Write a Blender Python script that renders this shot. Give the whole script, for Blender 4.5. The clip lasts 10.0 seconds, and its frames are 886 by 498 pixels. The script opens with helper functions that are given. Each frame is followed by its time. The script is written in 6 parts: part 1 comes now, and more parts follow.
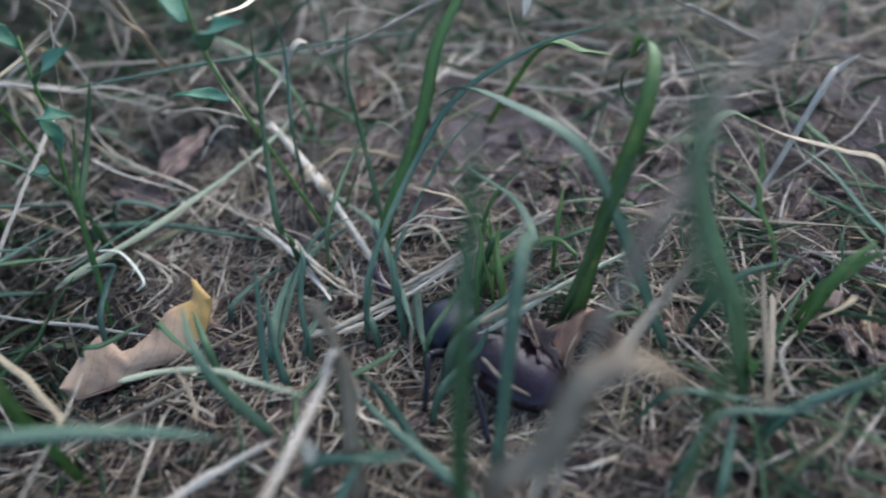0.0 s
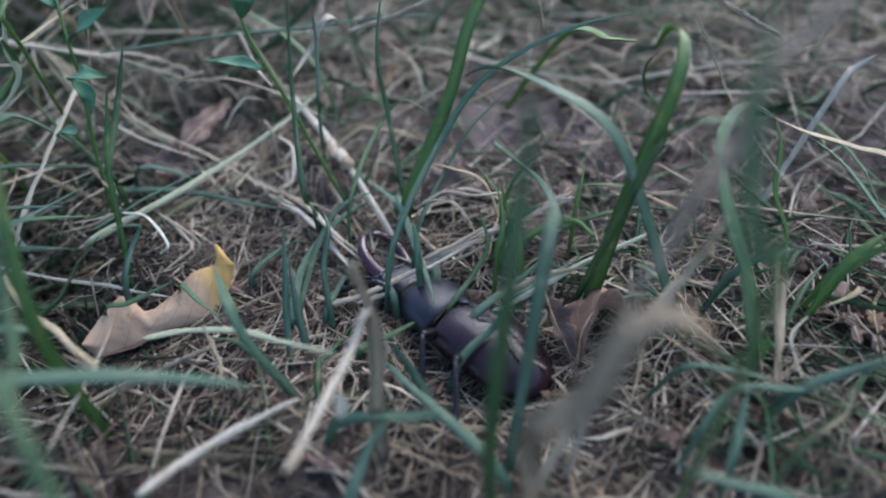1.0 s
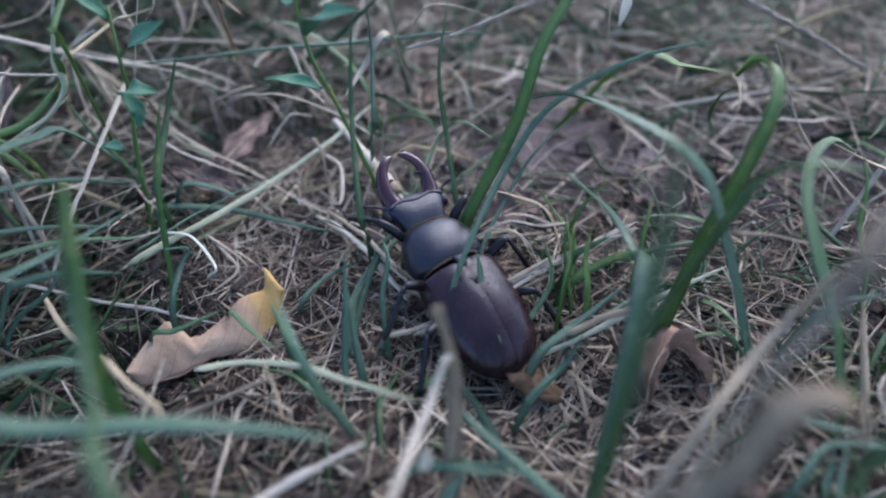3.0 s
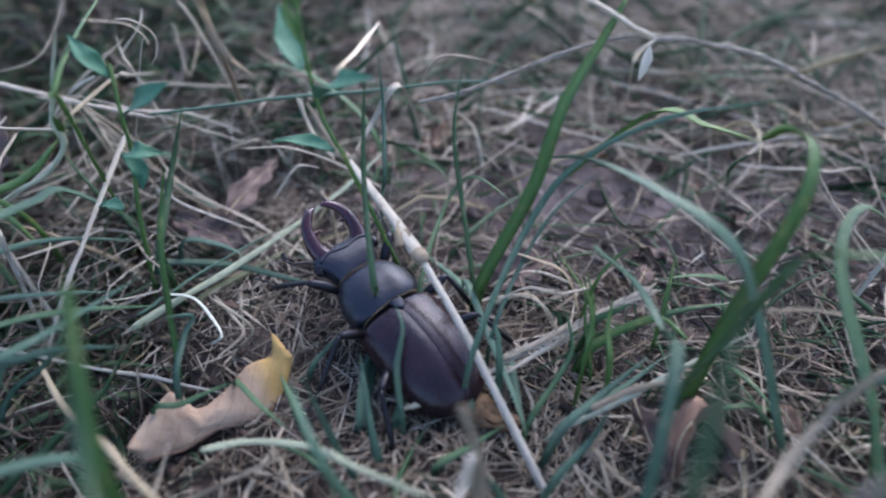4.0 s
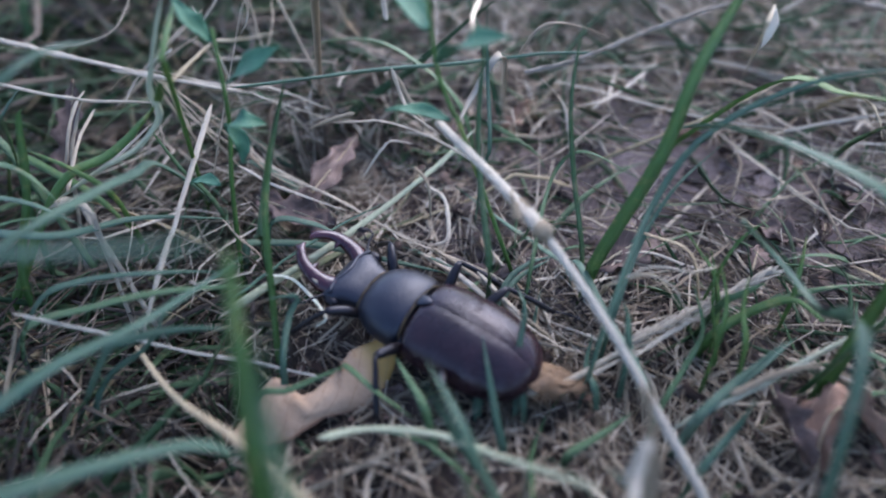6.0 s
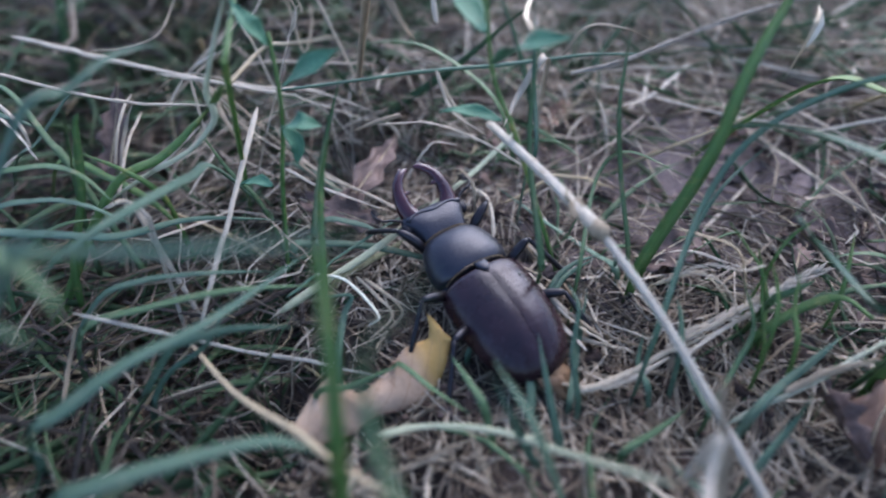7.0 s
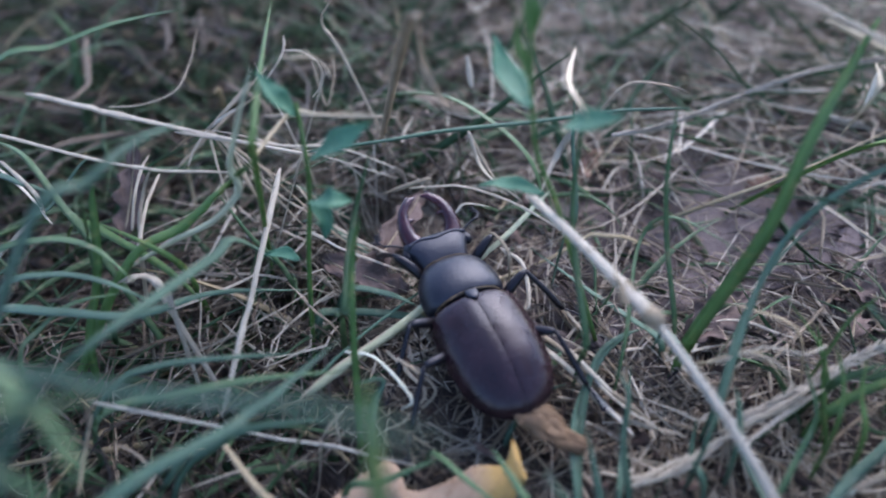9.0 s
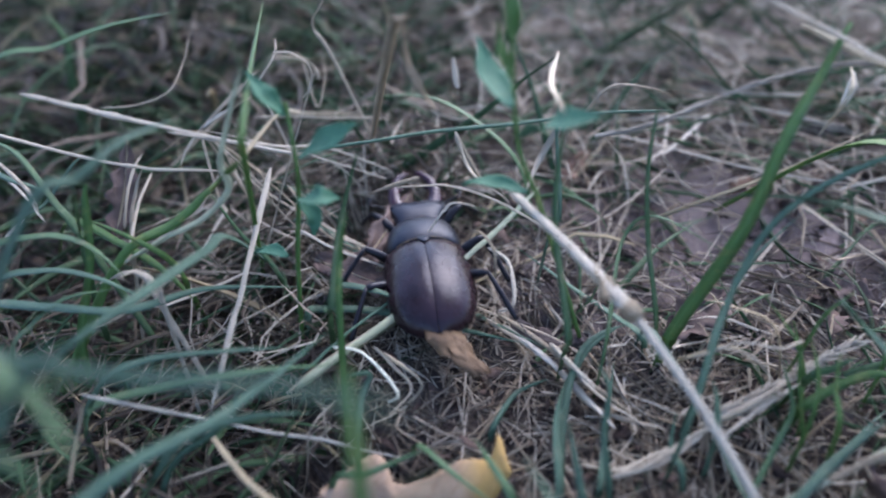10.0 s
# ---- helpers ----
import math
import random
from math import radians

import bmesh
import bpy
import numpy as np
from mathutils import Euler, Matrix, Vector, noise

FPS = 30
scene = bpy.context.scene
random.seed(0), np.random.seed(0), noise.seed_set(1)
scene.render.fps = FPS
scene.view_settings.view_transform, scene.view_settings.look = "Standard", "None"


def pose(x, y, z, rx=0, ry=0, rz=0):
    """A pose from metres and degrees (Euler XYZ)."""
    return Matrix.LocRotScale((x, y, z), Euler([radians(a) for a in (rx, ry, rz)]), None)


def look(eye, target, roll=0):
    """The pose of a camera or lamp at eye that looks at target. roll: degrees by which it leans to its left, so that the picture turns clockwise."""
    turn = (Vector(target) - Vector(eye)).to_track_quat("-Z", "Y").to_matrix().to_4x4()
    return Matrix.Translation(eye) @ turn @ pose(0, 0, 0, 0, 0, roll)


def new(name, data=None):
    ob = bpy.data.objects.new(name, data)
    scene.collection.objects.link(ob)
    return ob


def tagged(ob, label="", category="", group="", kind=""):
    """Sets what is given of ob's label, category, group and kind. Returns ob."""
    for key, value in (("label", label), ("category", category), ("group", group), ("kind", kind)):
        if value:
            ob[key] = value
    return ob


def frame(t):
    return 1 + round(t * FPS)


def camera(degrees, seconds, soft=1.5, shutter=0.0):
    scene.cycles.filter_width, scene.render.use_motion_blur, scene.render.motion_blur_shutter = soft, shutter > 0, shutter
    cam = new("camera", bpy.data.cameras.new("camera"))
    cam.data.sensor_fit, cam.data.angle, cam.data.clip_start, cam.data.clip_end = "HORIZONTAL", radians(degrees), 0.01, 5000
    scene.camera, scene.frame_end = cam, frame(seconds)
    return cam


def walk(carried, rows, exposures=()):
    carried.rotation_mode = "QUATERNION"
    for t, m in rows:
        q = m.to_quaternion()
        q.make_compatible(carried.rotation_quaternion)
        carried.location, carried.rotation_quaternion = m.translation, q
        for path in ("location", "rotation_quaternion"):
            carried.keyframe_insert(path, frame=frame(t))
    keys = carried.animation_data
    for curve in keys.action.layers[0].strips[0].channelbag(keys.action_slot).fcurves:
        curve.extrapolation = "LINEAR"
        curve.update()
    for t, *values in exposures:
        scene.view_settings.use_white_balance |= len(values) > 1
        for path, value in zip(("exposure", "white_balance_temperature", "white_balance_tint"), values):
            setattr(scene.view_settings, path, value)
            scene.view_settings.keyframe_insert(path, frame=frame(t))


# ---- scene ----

# ---------------------------------------------------------------- camera
cam = camera(70.0, 10.0, soft=1.9, shutter=0.5)
cam.data.dof.use_dof = True
cam.data.dof.focus_distance = 0.128
cam.data.dof.aperture_fstop = 6.0
PATH = [
    (0.0, 0.0, 0.0, 0.09331, 45.27, 4.13, -4.08),
    (0.5, -0.01039, -0.00172, 0.09213, 45.38, 2.51, -4.4),
    (1.0, -0.00667, -0.00478, 0.09256, 45.06, 1.66, -2.93),
    (1.5, -0.01205, -0.00176, 0.09416, 46.21, 0.83, -2.78),
    (2.0, -0.01883, 0.00082, 0.09602, 44.95, 0.59, -3.08),
    (2.2, -0.02182, 0.0011, 0.09405, 45.52, 0.35, -2.94),
    (3.3, -0.01815, 0.00732, 0.09303, 45.13, 0.49, -2.06),
    (3.5, -0.01802, 0.01074, 0.09512, 45.33, 0.22, -2.42),
    (4.0, -0.02287, 0.01521, 0.09799, 45.68, -0.03, -2.54),
    (4.5, -0.03129, 0.01864, 0.09622, 45.66, 0.36, -2.48),
    (5.0, -0.03894, 0.02051, 0.09216, 45.8, 0.37, -2.2),
    (5.5, -0.04185, 0.01815, 0.09007, 45.32, 0.3, -2.14),
    (6.8, -0.0482, 0.01999, 0.09168, 45.31, 0.84, -2.16),
    (7.0, -0.05138, 0.01779, 0.09133, 45.5, 0.84, -2.08),
    (7.5, -0.05601, 0.02265, 0.09077, 45.41, 0.82, -1.92),
    (8.0, -0.05085, 0.0214, 0.08951, 46.08, 1.13, -1.63),
    (8.5, -0.05117, 0.02174, 0.092, 46.22, 1.21, -1.52),
    (9.0, -0.05601, 0.03113, 0.09527, 46.35, 1.45, -1.8),
    (9.5, -0.0581, 0.0302, 0.09528, 46.73, 1.44, -1.95),
    (10.0, -0.05437, 0.02816, 0.09568, 46.93, 1.09, -2.0),
]
# the light turns a little bluer after the start
TINTS = [(0.0, 2.12, 6100, 14), (2.0, 2.14, 6000, 16), (3.5, 2.2, 5860, 20), (10.0, 2.25, 5830, 21)]
walk(cam, [(t, pose(*p)) for t, *p in PATH], TINTS)

# ---------------------------------------------------------------- world and light
world = bpy.data.worlds.new("sky")
scene.world = world
world.use_nodes = True
wn = world.node_tree.nodes
sky = wn.new("ShaderNodeTexSky")
sky.sky_type, sky.sun_disc = "NISHITA", False
sky.sun_elevation, sky.sun_rotation = radians(44), radians(30)
sky.air_density, sky.dust_density = 1.0, 1.5
wn["Background"].inputs["Strength"].default_value = 0.13
world.node_tree.links.new(sky.outputs["Color"], wn["Background"].inputs["Color"])
sun = new("sun", bpy.data.lights.new("sun", "SUN"))
sun.data.energy, sun.data.angle, sun.data.color = 1.0, radians(50), (1.0, 0.96, 0.9)
sun.matrix_basis = look((0, 0, 0), (-0.5 * math.cos(radians(44)), -0.866 * math.cos(radians(44)), -math.sin(radians(44))))


# ---------------------------------------------------------------- materials
class Nodes:
    """A small builder of one node material."""

    def __init__(self, name):
        self.mat = bpy.data.materials.new(name)
        self.mat.use_nodes = True
        self.n, self.l = self.mat.node_tree.nodes, self.mat.node_tree.links
        self.b = self.n["Principled BSDF"]
        self.co = self.n.new("ShaderNodeTexCoord")

    def put(self, socket, value):
        if isinstance(value, bpy.types.NodeSocket):
            self.l.new(value, socket)
        else:
            socket.default_value = value

    def noise(self, scale, detail=4, rough=0.6, stretch=(1, 1, 1), space="Object"):
        m = self.n.new("ShaderNodeMapping")
        m.inputs["Scale"].default_value = stretch
        self.l.new(self.co.outputs[space], m.inputs["Vector"])
        t = self.n.new("ShaderNodeTexNoise")
        t.inputs["Scale"].default_value, t.inputs["Detail"].default_value = scale, detail
        t.inputs["Roughness"].default_value = rough
        self.l.new(m.outputs["Vector"], t.inputs["Vector"])
        return t.outputs["Fac"]

    def ramp(self, fac, *stops):
        r = self.n.new("ShaderNodeValToRGB")
        while len(r.color_ramp.elements) < len(stops):
            r.color_ramp.elements.new(0.5)
        for e, (p, c) in zip(r.color_ramp.elements, stops):
            e.position, e.color = p, (*c, 1)
        self.put(r.inputs["Fac"], fac)
        return r.outputs["Color"]

    def mix(self, fac, a, b, how="MIX"):
        m = self.n.new("ShaderNodeMix")
        m.data_type, m.blend_type = "RGBA", how
        self.put(m.inputs["Factor"], fac)
        for s, v in ((m.inputs["A"], a), (m.inputs["B"], b)):
            self.put(s, (*v, 1) if isinstance(v, tuple) and len(v) == 3 else v)
        return m.outputs["Result"]

    def math(self, how, a, b=0.0):
        m = self.n.new("ShaderNodeMath")
        m.operation = how
        self.put(m.inputs[0], a), self.put(m.inputs[1], b)
        return m.outputs[0]

    def island(self):
        return self.n.new("ShaderNodeNewGeometry").outputs["Random Per Island"]

    def each(self):
        return self.n.new("ShaderNodeObjectInfo").outputs["Random"]

    def uv(self, axis):
        s = self.n.new("ShaderNodeSeparateXYZ")
        self.l.new(self.co.outputs["UV"], s.inputs[0])
        return s.outputs[axis]

    def bump(self, height, strength, distance):
        b = self.n.new("ShaderNodeBump")
        b.inputs["Strength"].default_value, b.inputs["Distance"].default_value = strength, distance
        self.put(b.inputs["Height"], height)
        self.l.new(b.outputs["Normal"], self.b.inputs["Normal"])

    def done(self, color, rough=0.6, spec=0.5, glow_through=0.0):
        self.put(self.b.inputs["Base Color"], color if not isinstance(color, tuple) else (*color, 1))
        self.put(self.b.inputs["Roughness"], rough)
        self.b.inputs["Specular IOR Level"].default_value = spec
        if glow_through:
            t = self.n.new("ShaderNodeBsdfTranslucent")
            self.put(t.inputs["Color"], color if not isinstance(color, tuple) else (*color, 1))
            m = self.n.new("ShaderNodeMixShader")
            m.inputs[0].default_value = glow_through
            self.l.new(self.b.outputs[0], m.inputs[1]), self.l.new(t.outputs[0], m.inputs[2])
            self.l.new(m.outputs[0], self.n["Material Output"].inputs["Surface"])
        return self.mat


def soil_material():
    """Crumbly earth: pale on the open worn patch, shade under the thatch painted in."""
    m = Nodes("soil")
    # darker tone carries the shade between the strands
    thatch_shade = m.ramp(m.noise(55, 6, 0.65), (0.3, (0.008, 0.006, 0.005)), (0.5, (0.038, 0.029, 0.025)), (0.72, (0.15, 0.118, 0.105)))
    open_soil = m.ramp(m.noise(55, 6, 0.65), (0.3, (0.05, 0.04, 0.038)), (0.5, (0.2, 0.162, 0.152)), (0.72, (0.44, 0.365, 0.345)))
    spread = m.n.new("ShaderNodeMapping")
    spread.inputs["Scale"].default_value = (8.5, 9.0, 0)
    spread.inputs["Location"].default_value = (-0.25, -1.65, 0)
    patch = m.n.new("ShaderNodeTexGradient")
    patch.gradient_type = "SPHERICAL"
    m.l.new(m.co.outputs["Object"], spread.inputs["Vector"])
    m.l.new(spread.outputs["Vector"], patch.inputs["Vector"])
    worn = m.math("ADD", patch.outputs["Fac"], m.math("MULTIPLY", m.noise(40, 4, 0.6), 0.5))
    c = m.mix(m.ramp(worn, (0.3, (0, 0, 0)), (0.6, (1, 1, 1))), thatch_shade, open_soil)
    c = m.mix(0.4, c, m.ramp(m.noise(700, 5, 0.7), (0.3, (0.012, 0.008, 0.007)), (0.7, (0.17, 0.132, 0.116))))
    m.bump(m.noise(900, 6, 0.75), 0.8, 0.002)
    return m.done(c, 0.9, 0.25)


def blade_material(name, dark, light, dry, pick, dry_share=0.0, spec=0.42):
    """Leaf of a grass: fine lengthwise veins, a paler midrib, dry tips and a tone of its own for each piece."""
    m = Nodes(name)
    tone = pick(m)
    veins = m.noise(9, 3, 0.6, (14, 0.5, 1), "UV")
    blot = m.noise(260, 4, 0.6)
    c = m.mix(m.math("MULTIPLY", tone, 0.9), dark, light)
    c = m.mix(m.ramp(veins, (0.35, (0, 0, 0)), (0.7, (0.65, 0.65, 0.65))), c, light)
    c = m.mix(m.ramp(blot, (0.55, (0, 0, 0)), (0.75, (0.5, 0.5, 0.5))), c, dry)
    rib = m.math("COMPARE", m.uv(0), 0.5)
    rib.node.inputs[2].default_value = 0.06
    c = m.mix(m.math("MULTIPLY", rib, 0.3), c, light)
    if dry_share:
        c = m.mix(m.ramp(m.math("FRACT", m.math("MULTIPLY", tone, 7.31)), (1 - dry_share - 0.03, (0, 0, 0)), (1 - dry_share, (1, 1, 1))), c, dry)
    streak = m.noise(3.2, 3, 0.6, (3.0, 0.35, 1), "UV")
    c = m.mix(m.ramp(streak, (0.4, (0, 0, 0)), (0.68, (0.6, 0.6, 0.6))), c, dark)
    m.bump(m.noise(12, 2, 0.5, (16, 0.4, 1), "UV"), 0.5, 0.0005)
    return m.done(c, m.math("ADD", m.math("MULTIPLY", blot, 0.25), 0.34), spec, 0.35)


def straw_material(name, dark, light, pick, spots=(0.16, 0.1, 0.06)):
    m = Nodes(name)
    tone = m.math("POWER", pick(m), 2.0)
    c = m.mix(tone, dark, light)
    c = m.mix(m.ramp(m.noise(8, 4, 0.7, (14, 0.5, 1), "UV"), (0.4, (0, 0, 0)), (0.66, (0.75, 0.75, 0.75))), c, dark)
    c = m.mix(m.ramp(m.noise(330, 5, 0.7), (0.54, (0, 0, 0)), (0.72, (0.55, 0.55, 0.55))), c, spots)
    m.bump(m.noise(10, 4, 0.65, (14, 0.5, 1), "UV"), 0.8, 0.0006)
    return m.done(c, 0.62, 0.35, 0.12)


def leaf_material(name, a, b, spot, vein, tip=None):
    """Dead tree leaf: blotched, with side veins that branch off at an angle."""
    m = Nodes(name)
    c = m.mix(m.ramp(m.noise(90, 5, 0.6), (0.35, (0, 0, 0)), (0.65, (1, 1, 1))), a, b)
    c = m.mix(m.ramp(m.noise(420, 4, 0.7), (0.58, (0, 0, 0)), (0.72, (0.7, 0.7, 0.7))), c, spot)
    if tip:
        c = m.mix(m.ramp(m.math("ADD", m.uv(1), m.math("MULTIPLY", m.noise(120, 3, 0.6), 0.25)), (0.86, (0, 0, 0)), (1.15, (1, 1, 1))), c, tip)
    u = m.math("ABSOLUTE", m.math("SUBTRACT", m.uv(0), 0.5))
    w = m.math("FRACT", m.math("SUBTRACT", m.math("MULTIPLY", m.uv(1), 8.0), m.math("MULTIPLY", u, 4.0)))
    side = m.math("COMPARE", w, 0.5)
    side.node.inputs[2].default_value = 0.045
    c = m.mix(m.math("MULTIPLY", side, 0.4), c, vein)
    m.bump(m.math("ADD", m.math("MULTIPLY", side, 0.6), m.noise(500, 4, 0.6)), 0.5, 0.0006)
    return m.done(c, 0.66, 0.35, 0.22)


def shell_material(name, a, b, rough, scale=1500, bump=0.15, coat=0.0, ior=1.4, polish=0.2):
    """Beetle cuticle: satin, finely punctured, uneven in tone and gloss."""
    m = Nodes(name)
    c = m.mix(m.ramp(m.noise(120, 4, 0.6), (0.35, (0, 0, 0)), (0.7, (1, 1, 1))), a, b)
    m.bump(m.noise(scale, 3, 0.6), bump, 0.0003)
    r = m.math("ADD", m.math("MULTIPLY", m.noise(260, 4, 0.65), 0.2), rough - 0.1)
    m.b.inputs["IOR"].default_value = ior
    m.b.inputs["Specular Tint"].default_value = (0.82, 0.88, 1.0, 1)
    m.b.inputs["Coat Weight"].default_value, m.b.inputs["Coat Roughness"].default_value = coat, polish
    return m.done(c, r, 0.5)


def by_object(m):
    return m.each()


def by_island(m):
    return m.island()


GREEN, GREEN_PALE, STRAW_TONE = (0.035, 0.085, 0.03), (0.1, 0.185, 0.08), (0.4, 0.33, 0.2)
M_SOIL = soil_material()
M_GREEN = blade_material("green_blade", GREEN, GREEN_PALE, STRAW_TONE, by_object)
M_FRESH = blade_material("fresh_green_blade", (0.045, 0.12, 0.022), (0.12, 0.22, 0.06), (0.45, 0.38, 0.12), by_object)
M_TEAL = blade_material("blue_green_blade", (0.035, 0.085, 0.05), (0.11, 0.2, 0.13), (0.3, 0.33, 0.22), by_object)
M_TURF = blade_material("turf_green", (0.014, 0.04, 0.016), (0.075, 0.145, 0.065), (0.4, 0.33, 0.2), by_island, 0.14, 0.25)
M_STRAW = straw_material("pale_straw", (0.3, 0.24, 0.155), (0.72, 0.645, 0.5), by_object)
M_GOLD = straw_material("golden_straw", (0.42, 0.345, 0.215), (0.7, 0.615, 0.42), by_object)
M_WHITE = straw_material("bleached_straw", (0.48, 0.42, 0.31), (0.86, 0.81, 0.69), by_object, (0.27, 0.2, 0.12))
M_PALE = straw_material("pale_green_stem", (0.42, 0.45, 0.29), (0.82, 0.82, 0.68), by_object, (0.36, 0.4, 0.22))
M_GREY = straw_material("grey_straw", (0.32, 0.28, 0.215), (0.58, 0.52, 0.42), by_object)
M_THATCH = straw_material("thatch", (0.11, 0.08, 0.052), (0.86, 0.785, 0.61), by_island)
M_LOOSE = straw_material("loose_straw", (0.28, 0.22, 0.14), (0.82, 0.74, 0.57), by_object)
M_MAT = straw_material("matted_straw", (0.27, 0.21, 0.14), (0.87, 0.79, 0.62), by_island)
M_DUFF = straw_material("duff", (0.018, 0.0125, 0.0105), (0.36, 0.275, 0.19), by_island)
# darker brown than the thatch strands around it
M_DULL = straw_material("dull_grass", (0.02, 0.015, 0.011), (0.24, 0.19, 0.128), by_island, (0.05, 0.032, 0.022))
M_CRUMB = straw_material("leaf_crumb", (0.035, 0.02, 0.015), (0.3, 0.2, 0.15), by_island, (0.06, 0.035, 0.025))
M_LEAF_TAN = leaf_material("tan_leaf", (0.27, 0.18, 0.11), (0.42, 0.3, 0.195), (0.2, 0.115, 0.06), (0.24, 0.145, 0.08), (0.4, 0.25, 0.075))
M_LEAF_BROWN = leaf_material("brown_leaf", (0.075, 0.05, 0.04), (0.15, 0.103, 0.083), (0.05, 0.03, 0.022), (0.2, 0.145, 0.11))
M_LEAF_RUST = leaf_material("rust_leaf", (0.13, 0.072, 0.045), (0.22, 0.135, 0.09), (0.14, 0.07, 0.04), (0.36, 0.24, 0.15))
M_LEAF_GREEN = leaf_material("herb_leaf", (0.03, 0.105, 0.06), (0.06, 0.16, 0.09), (0.05, 0.11, 0.05), (0.12, 0.24, 0.13))
M_ELYTRA = shell_material("elytra_shell", (0.008, 0.0043, 0.0054), (0.019, 0.0088, 0.0105), 0.27, coat=0.05, ior=1.31, polish=0.16)
M_BLACK = shell_material("black_shell", (0.006, 0.007, 0.011), (0.012, 0.0125, 0.017), 0.38, 1800, 0.28, 0.03, 1.38)
M_JAW = shell_material("jaw_shell", (0.014, 0.004, 0.005), (0.034, 0.008, 0.01), 0.2, coat=0.1, polish=0.06)
M_LEG = shell_material("leg_shell", (0.005, 0.004, 0.0045), (0.01, 0.008, 0.008), 0.34, ior=1.33)
M_CLOD = shell_material("dark_earth", (0.02, 0.015, 0.013), (0.06, 0.045, 0.038), 0.9, 900, 0.9)
M_FRINGE = straw_material("golden_hair", (0.12, 0.088, 0.045), (0.24, 0.18, 0.095), by_object)
M_WING = leaf_material("wing_membrane", (0.05, 0.03, 0.015), (0.16, 0.096, 0.045), (0.03, 0.017, 0.009), (0.04, 0.022, 0.013))


# ---------------------------------------------------------------- mesh tools (all lengths below are in centimetres)
CM = 0.01


def mesh_of(name, verts, faces, material, uvs=None, smooth=True):
    me = bpy.data.meshes.new(name)
    me.from_pydata([tuple(v) for v in (np.asarray(verts, float) * CM)], [], faces)
    if uvs is not None:
        layer = me.uv_layers.new(name="UVMap")
        idx = np.empty(len(me.loops), int)
        me.loops.foreach_get("vertex_index", idx)
        layer.data.foreach_set("uv", np.asarray(uvs, float)[idx].ravel())
    me.materials.append(material)
    if smooth:
        me.polygons.foreach_set("use_smooth", [True] * len(me.polygons))
    me.update()
    return me


def part(name, made, material, parent, label="", at=None):
    """One mesh object under a thing or a part. made: verts, faces and perhaps uvs, in centimetres."""
    ob = new(name, mesh_of(name, made[0], made[1], material, made[2] if len(made) > 2 else None))
    ob.parent = parent
    if at is not None:
        ob.matrix_basis = at
    return tagged(ob, label)


def smooth_line(points, n):
    """n points on a smooth line through the few given ones."""
    p = np.asarray(points, float)
    if len(p) == 2:
        return p[0] + (p[1] - p[0]) * np.linspace(0, 1, n)[:, None]
    q = np.vstack([2 * p[0] - p[1], p, 2 * p[-1] - p[-2]])
    out = []
    for s in np.linspace(0, len(p) - 1 - 1e-9, n):
        i, t = int(s), s - int(s)
        a, b, c, d = q[i], q[i + 1], q[i + 2], q[i + 3]
        out.append(0.5 * (2 * b + (c - a) * t + (2 * a - 5 * b + 4 * c - d) * t * t + (3 * b - a - 3 * c + d) * t ** 3))
    return np.array(out)


def across(line, twist=0.0, side=None):
    """Unit vectors across and out of a line's blade; twist turns the blade along its way, in degrees."""
    d = np.gradient(line, axis=0)
    d /= np.linalg.norm(d, axis=1)[:, None] + 1e-9
    ref = np.array(side if side is not None else (0.25, -0.35, 1.0), float)
    x = np.cross(d, ref)
    x /= np.linalg.norm(x, axis=1)[:, None] + 1e-9
    n = np.cross(x, d)
    a = np.radians(np.broadcast_to(twist, len(line)) if np.ndim(twist) == 0 else np.linspace(*twist, len(line)))[:, None]
    return x * np.cos(a) + n * np.sin(a), n * np.cos(a) - x * np.sin(a)


def ribbon(line, width, fold=0.18, thick=0.012, twist=0.0, side=None):
    """A blade: a shallow V of real thickness along a line. width: for each point."""
    line, n = np.asarray(line, float), len(line)
    x, up = across(line, twist, side)
    w = np.broadcast_to(width, n)[:, None] / 2
    rows = [line - x * w + up * w * fold * 2, line - up * thick, line + x * w + up * w * fold * 2, line + up * thick]
    verts = np.stack(rows, 1).reshape(-1, 3)
    v = np.linspace(0, 1, n)
    uvs = np.stack([np.tile([0.0, 0.5, 1.0, 0.5], n), np.repeat(v * n / 4, 4)], 1)
    faces = [(4 * i + k, 4 * i + (k + 1) % 4, 4 * i + 4 + (k + 1) % 4, 4 * i + 4 + k) for i in range(n - 1) for k in range(4)]
    faces += [(3, 2, 1, 0), (4 * n - 4, 4 * n - 3, 4 * n - 2, 4 * n - 1)]
    return verts, faces, uvs


def tube(line, radius, sides=8, flat=1.0, twist=0.0):
    """A round or flattened stalk along a line, closed at both ends. radius: for each point."""
    line, n = np.asarray(line, float), len(line)
    x, up = across(line, twist)
    r = np.broadcast_to(radius, n)[:, None]
    a = np.arange(sides) * 2 * math.pi / sides
    verts = np.stack([line + x * r * math.cos(k) + up * r * flat * math.sin(k) for k in a], 1).reshape(-1, 3)
    uvs = np.stack([np.tile(np.abs(np.arange(sides) * 2 / sides - 1), n), np.repeat(np.linspace(0, n / 4, n), sides)], 1)
    faces = [(sides * i + k, sides * i + (k + 1) % sides, sides * i + sides + (k + 1) % sides, sides * i + sides + k) for i in range(n - 1) for k in range(sides)]
    faces += [tuple(range(sides - 1, -1, -1)), tuple(range(sides * (n - 1), sides * n))]
    return verts, faces, uvs


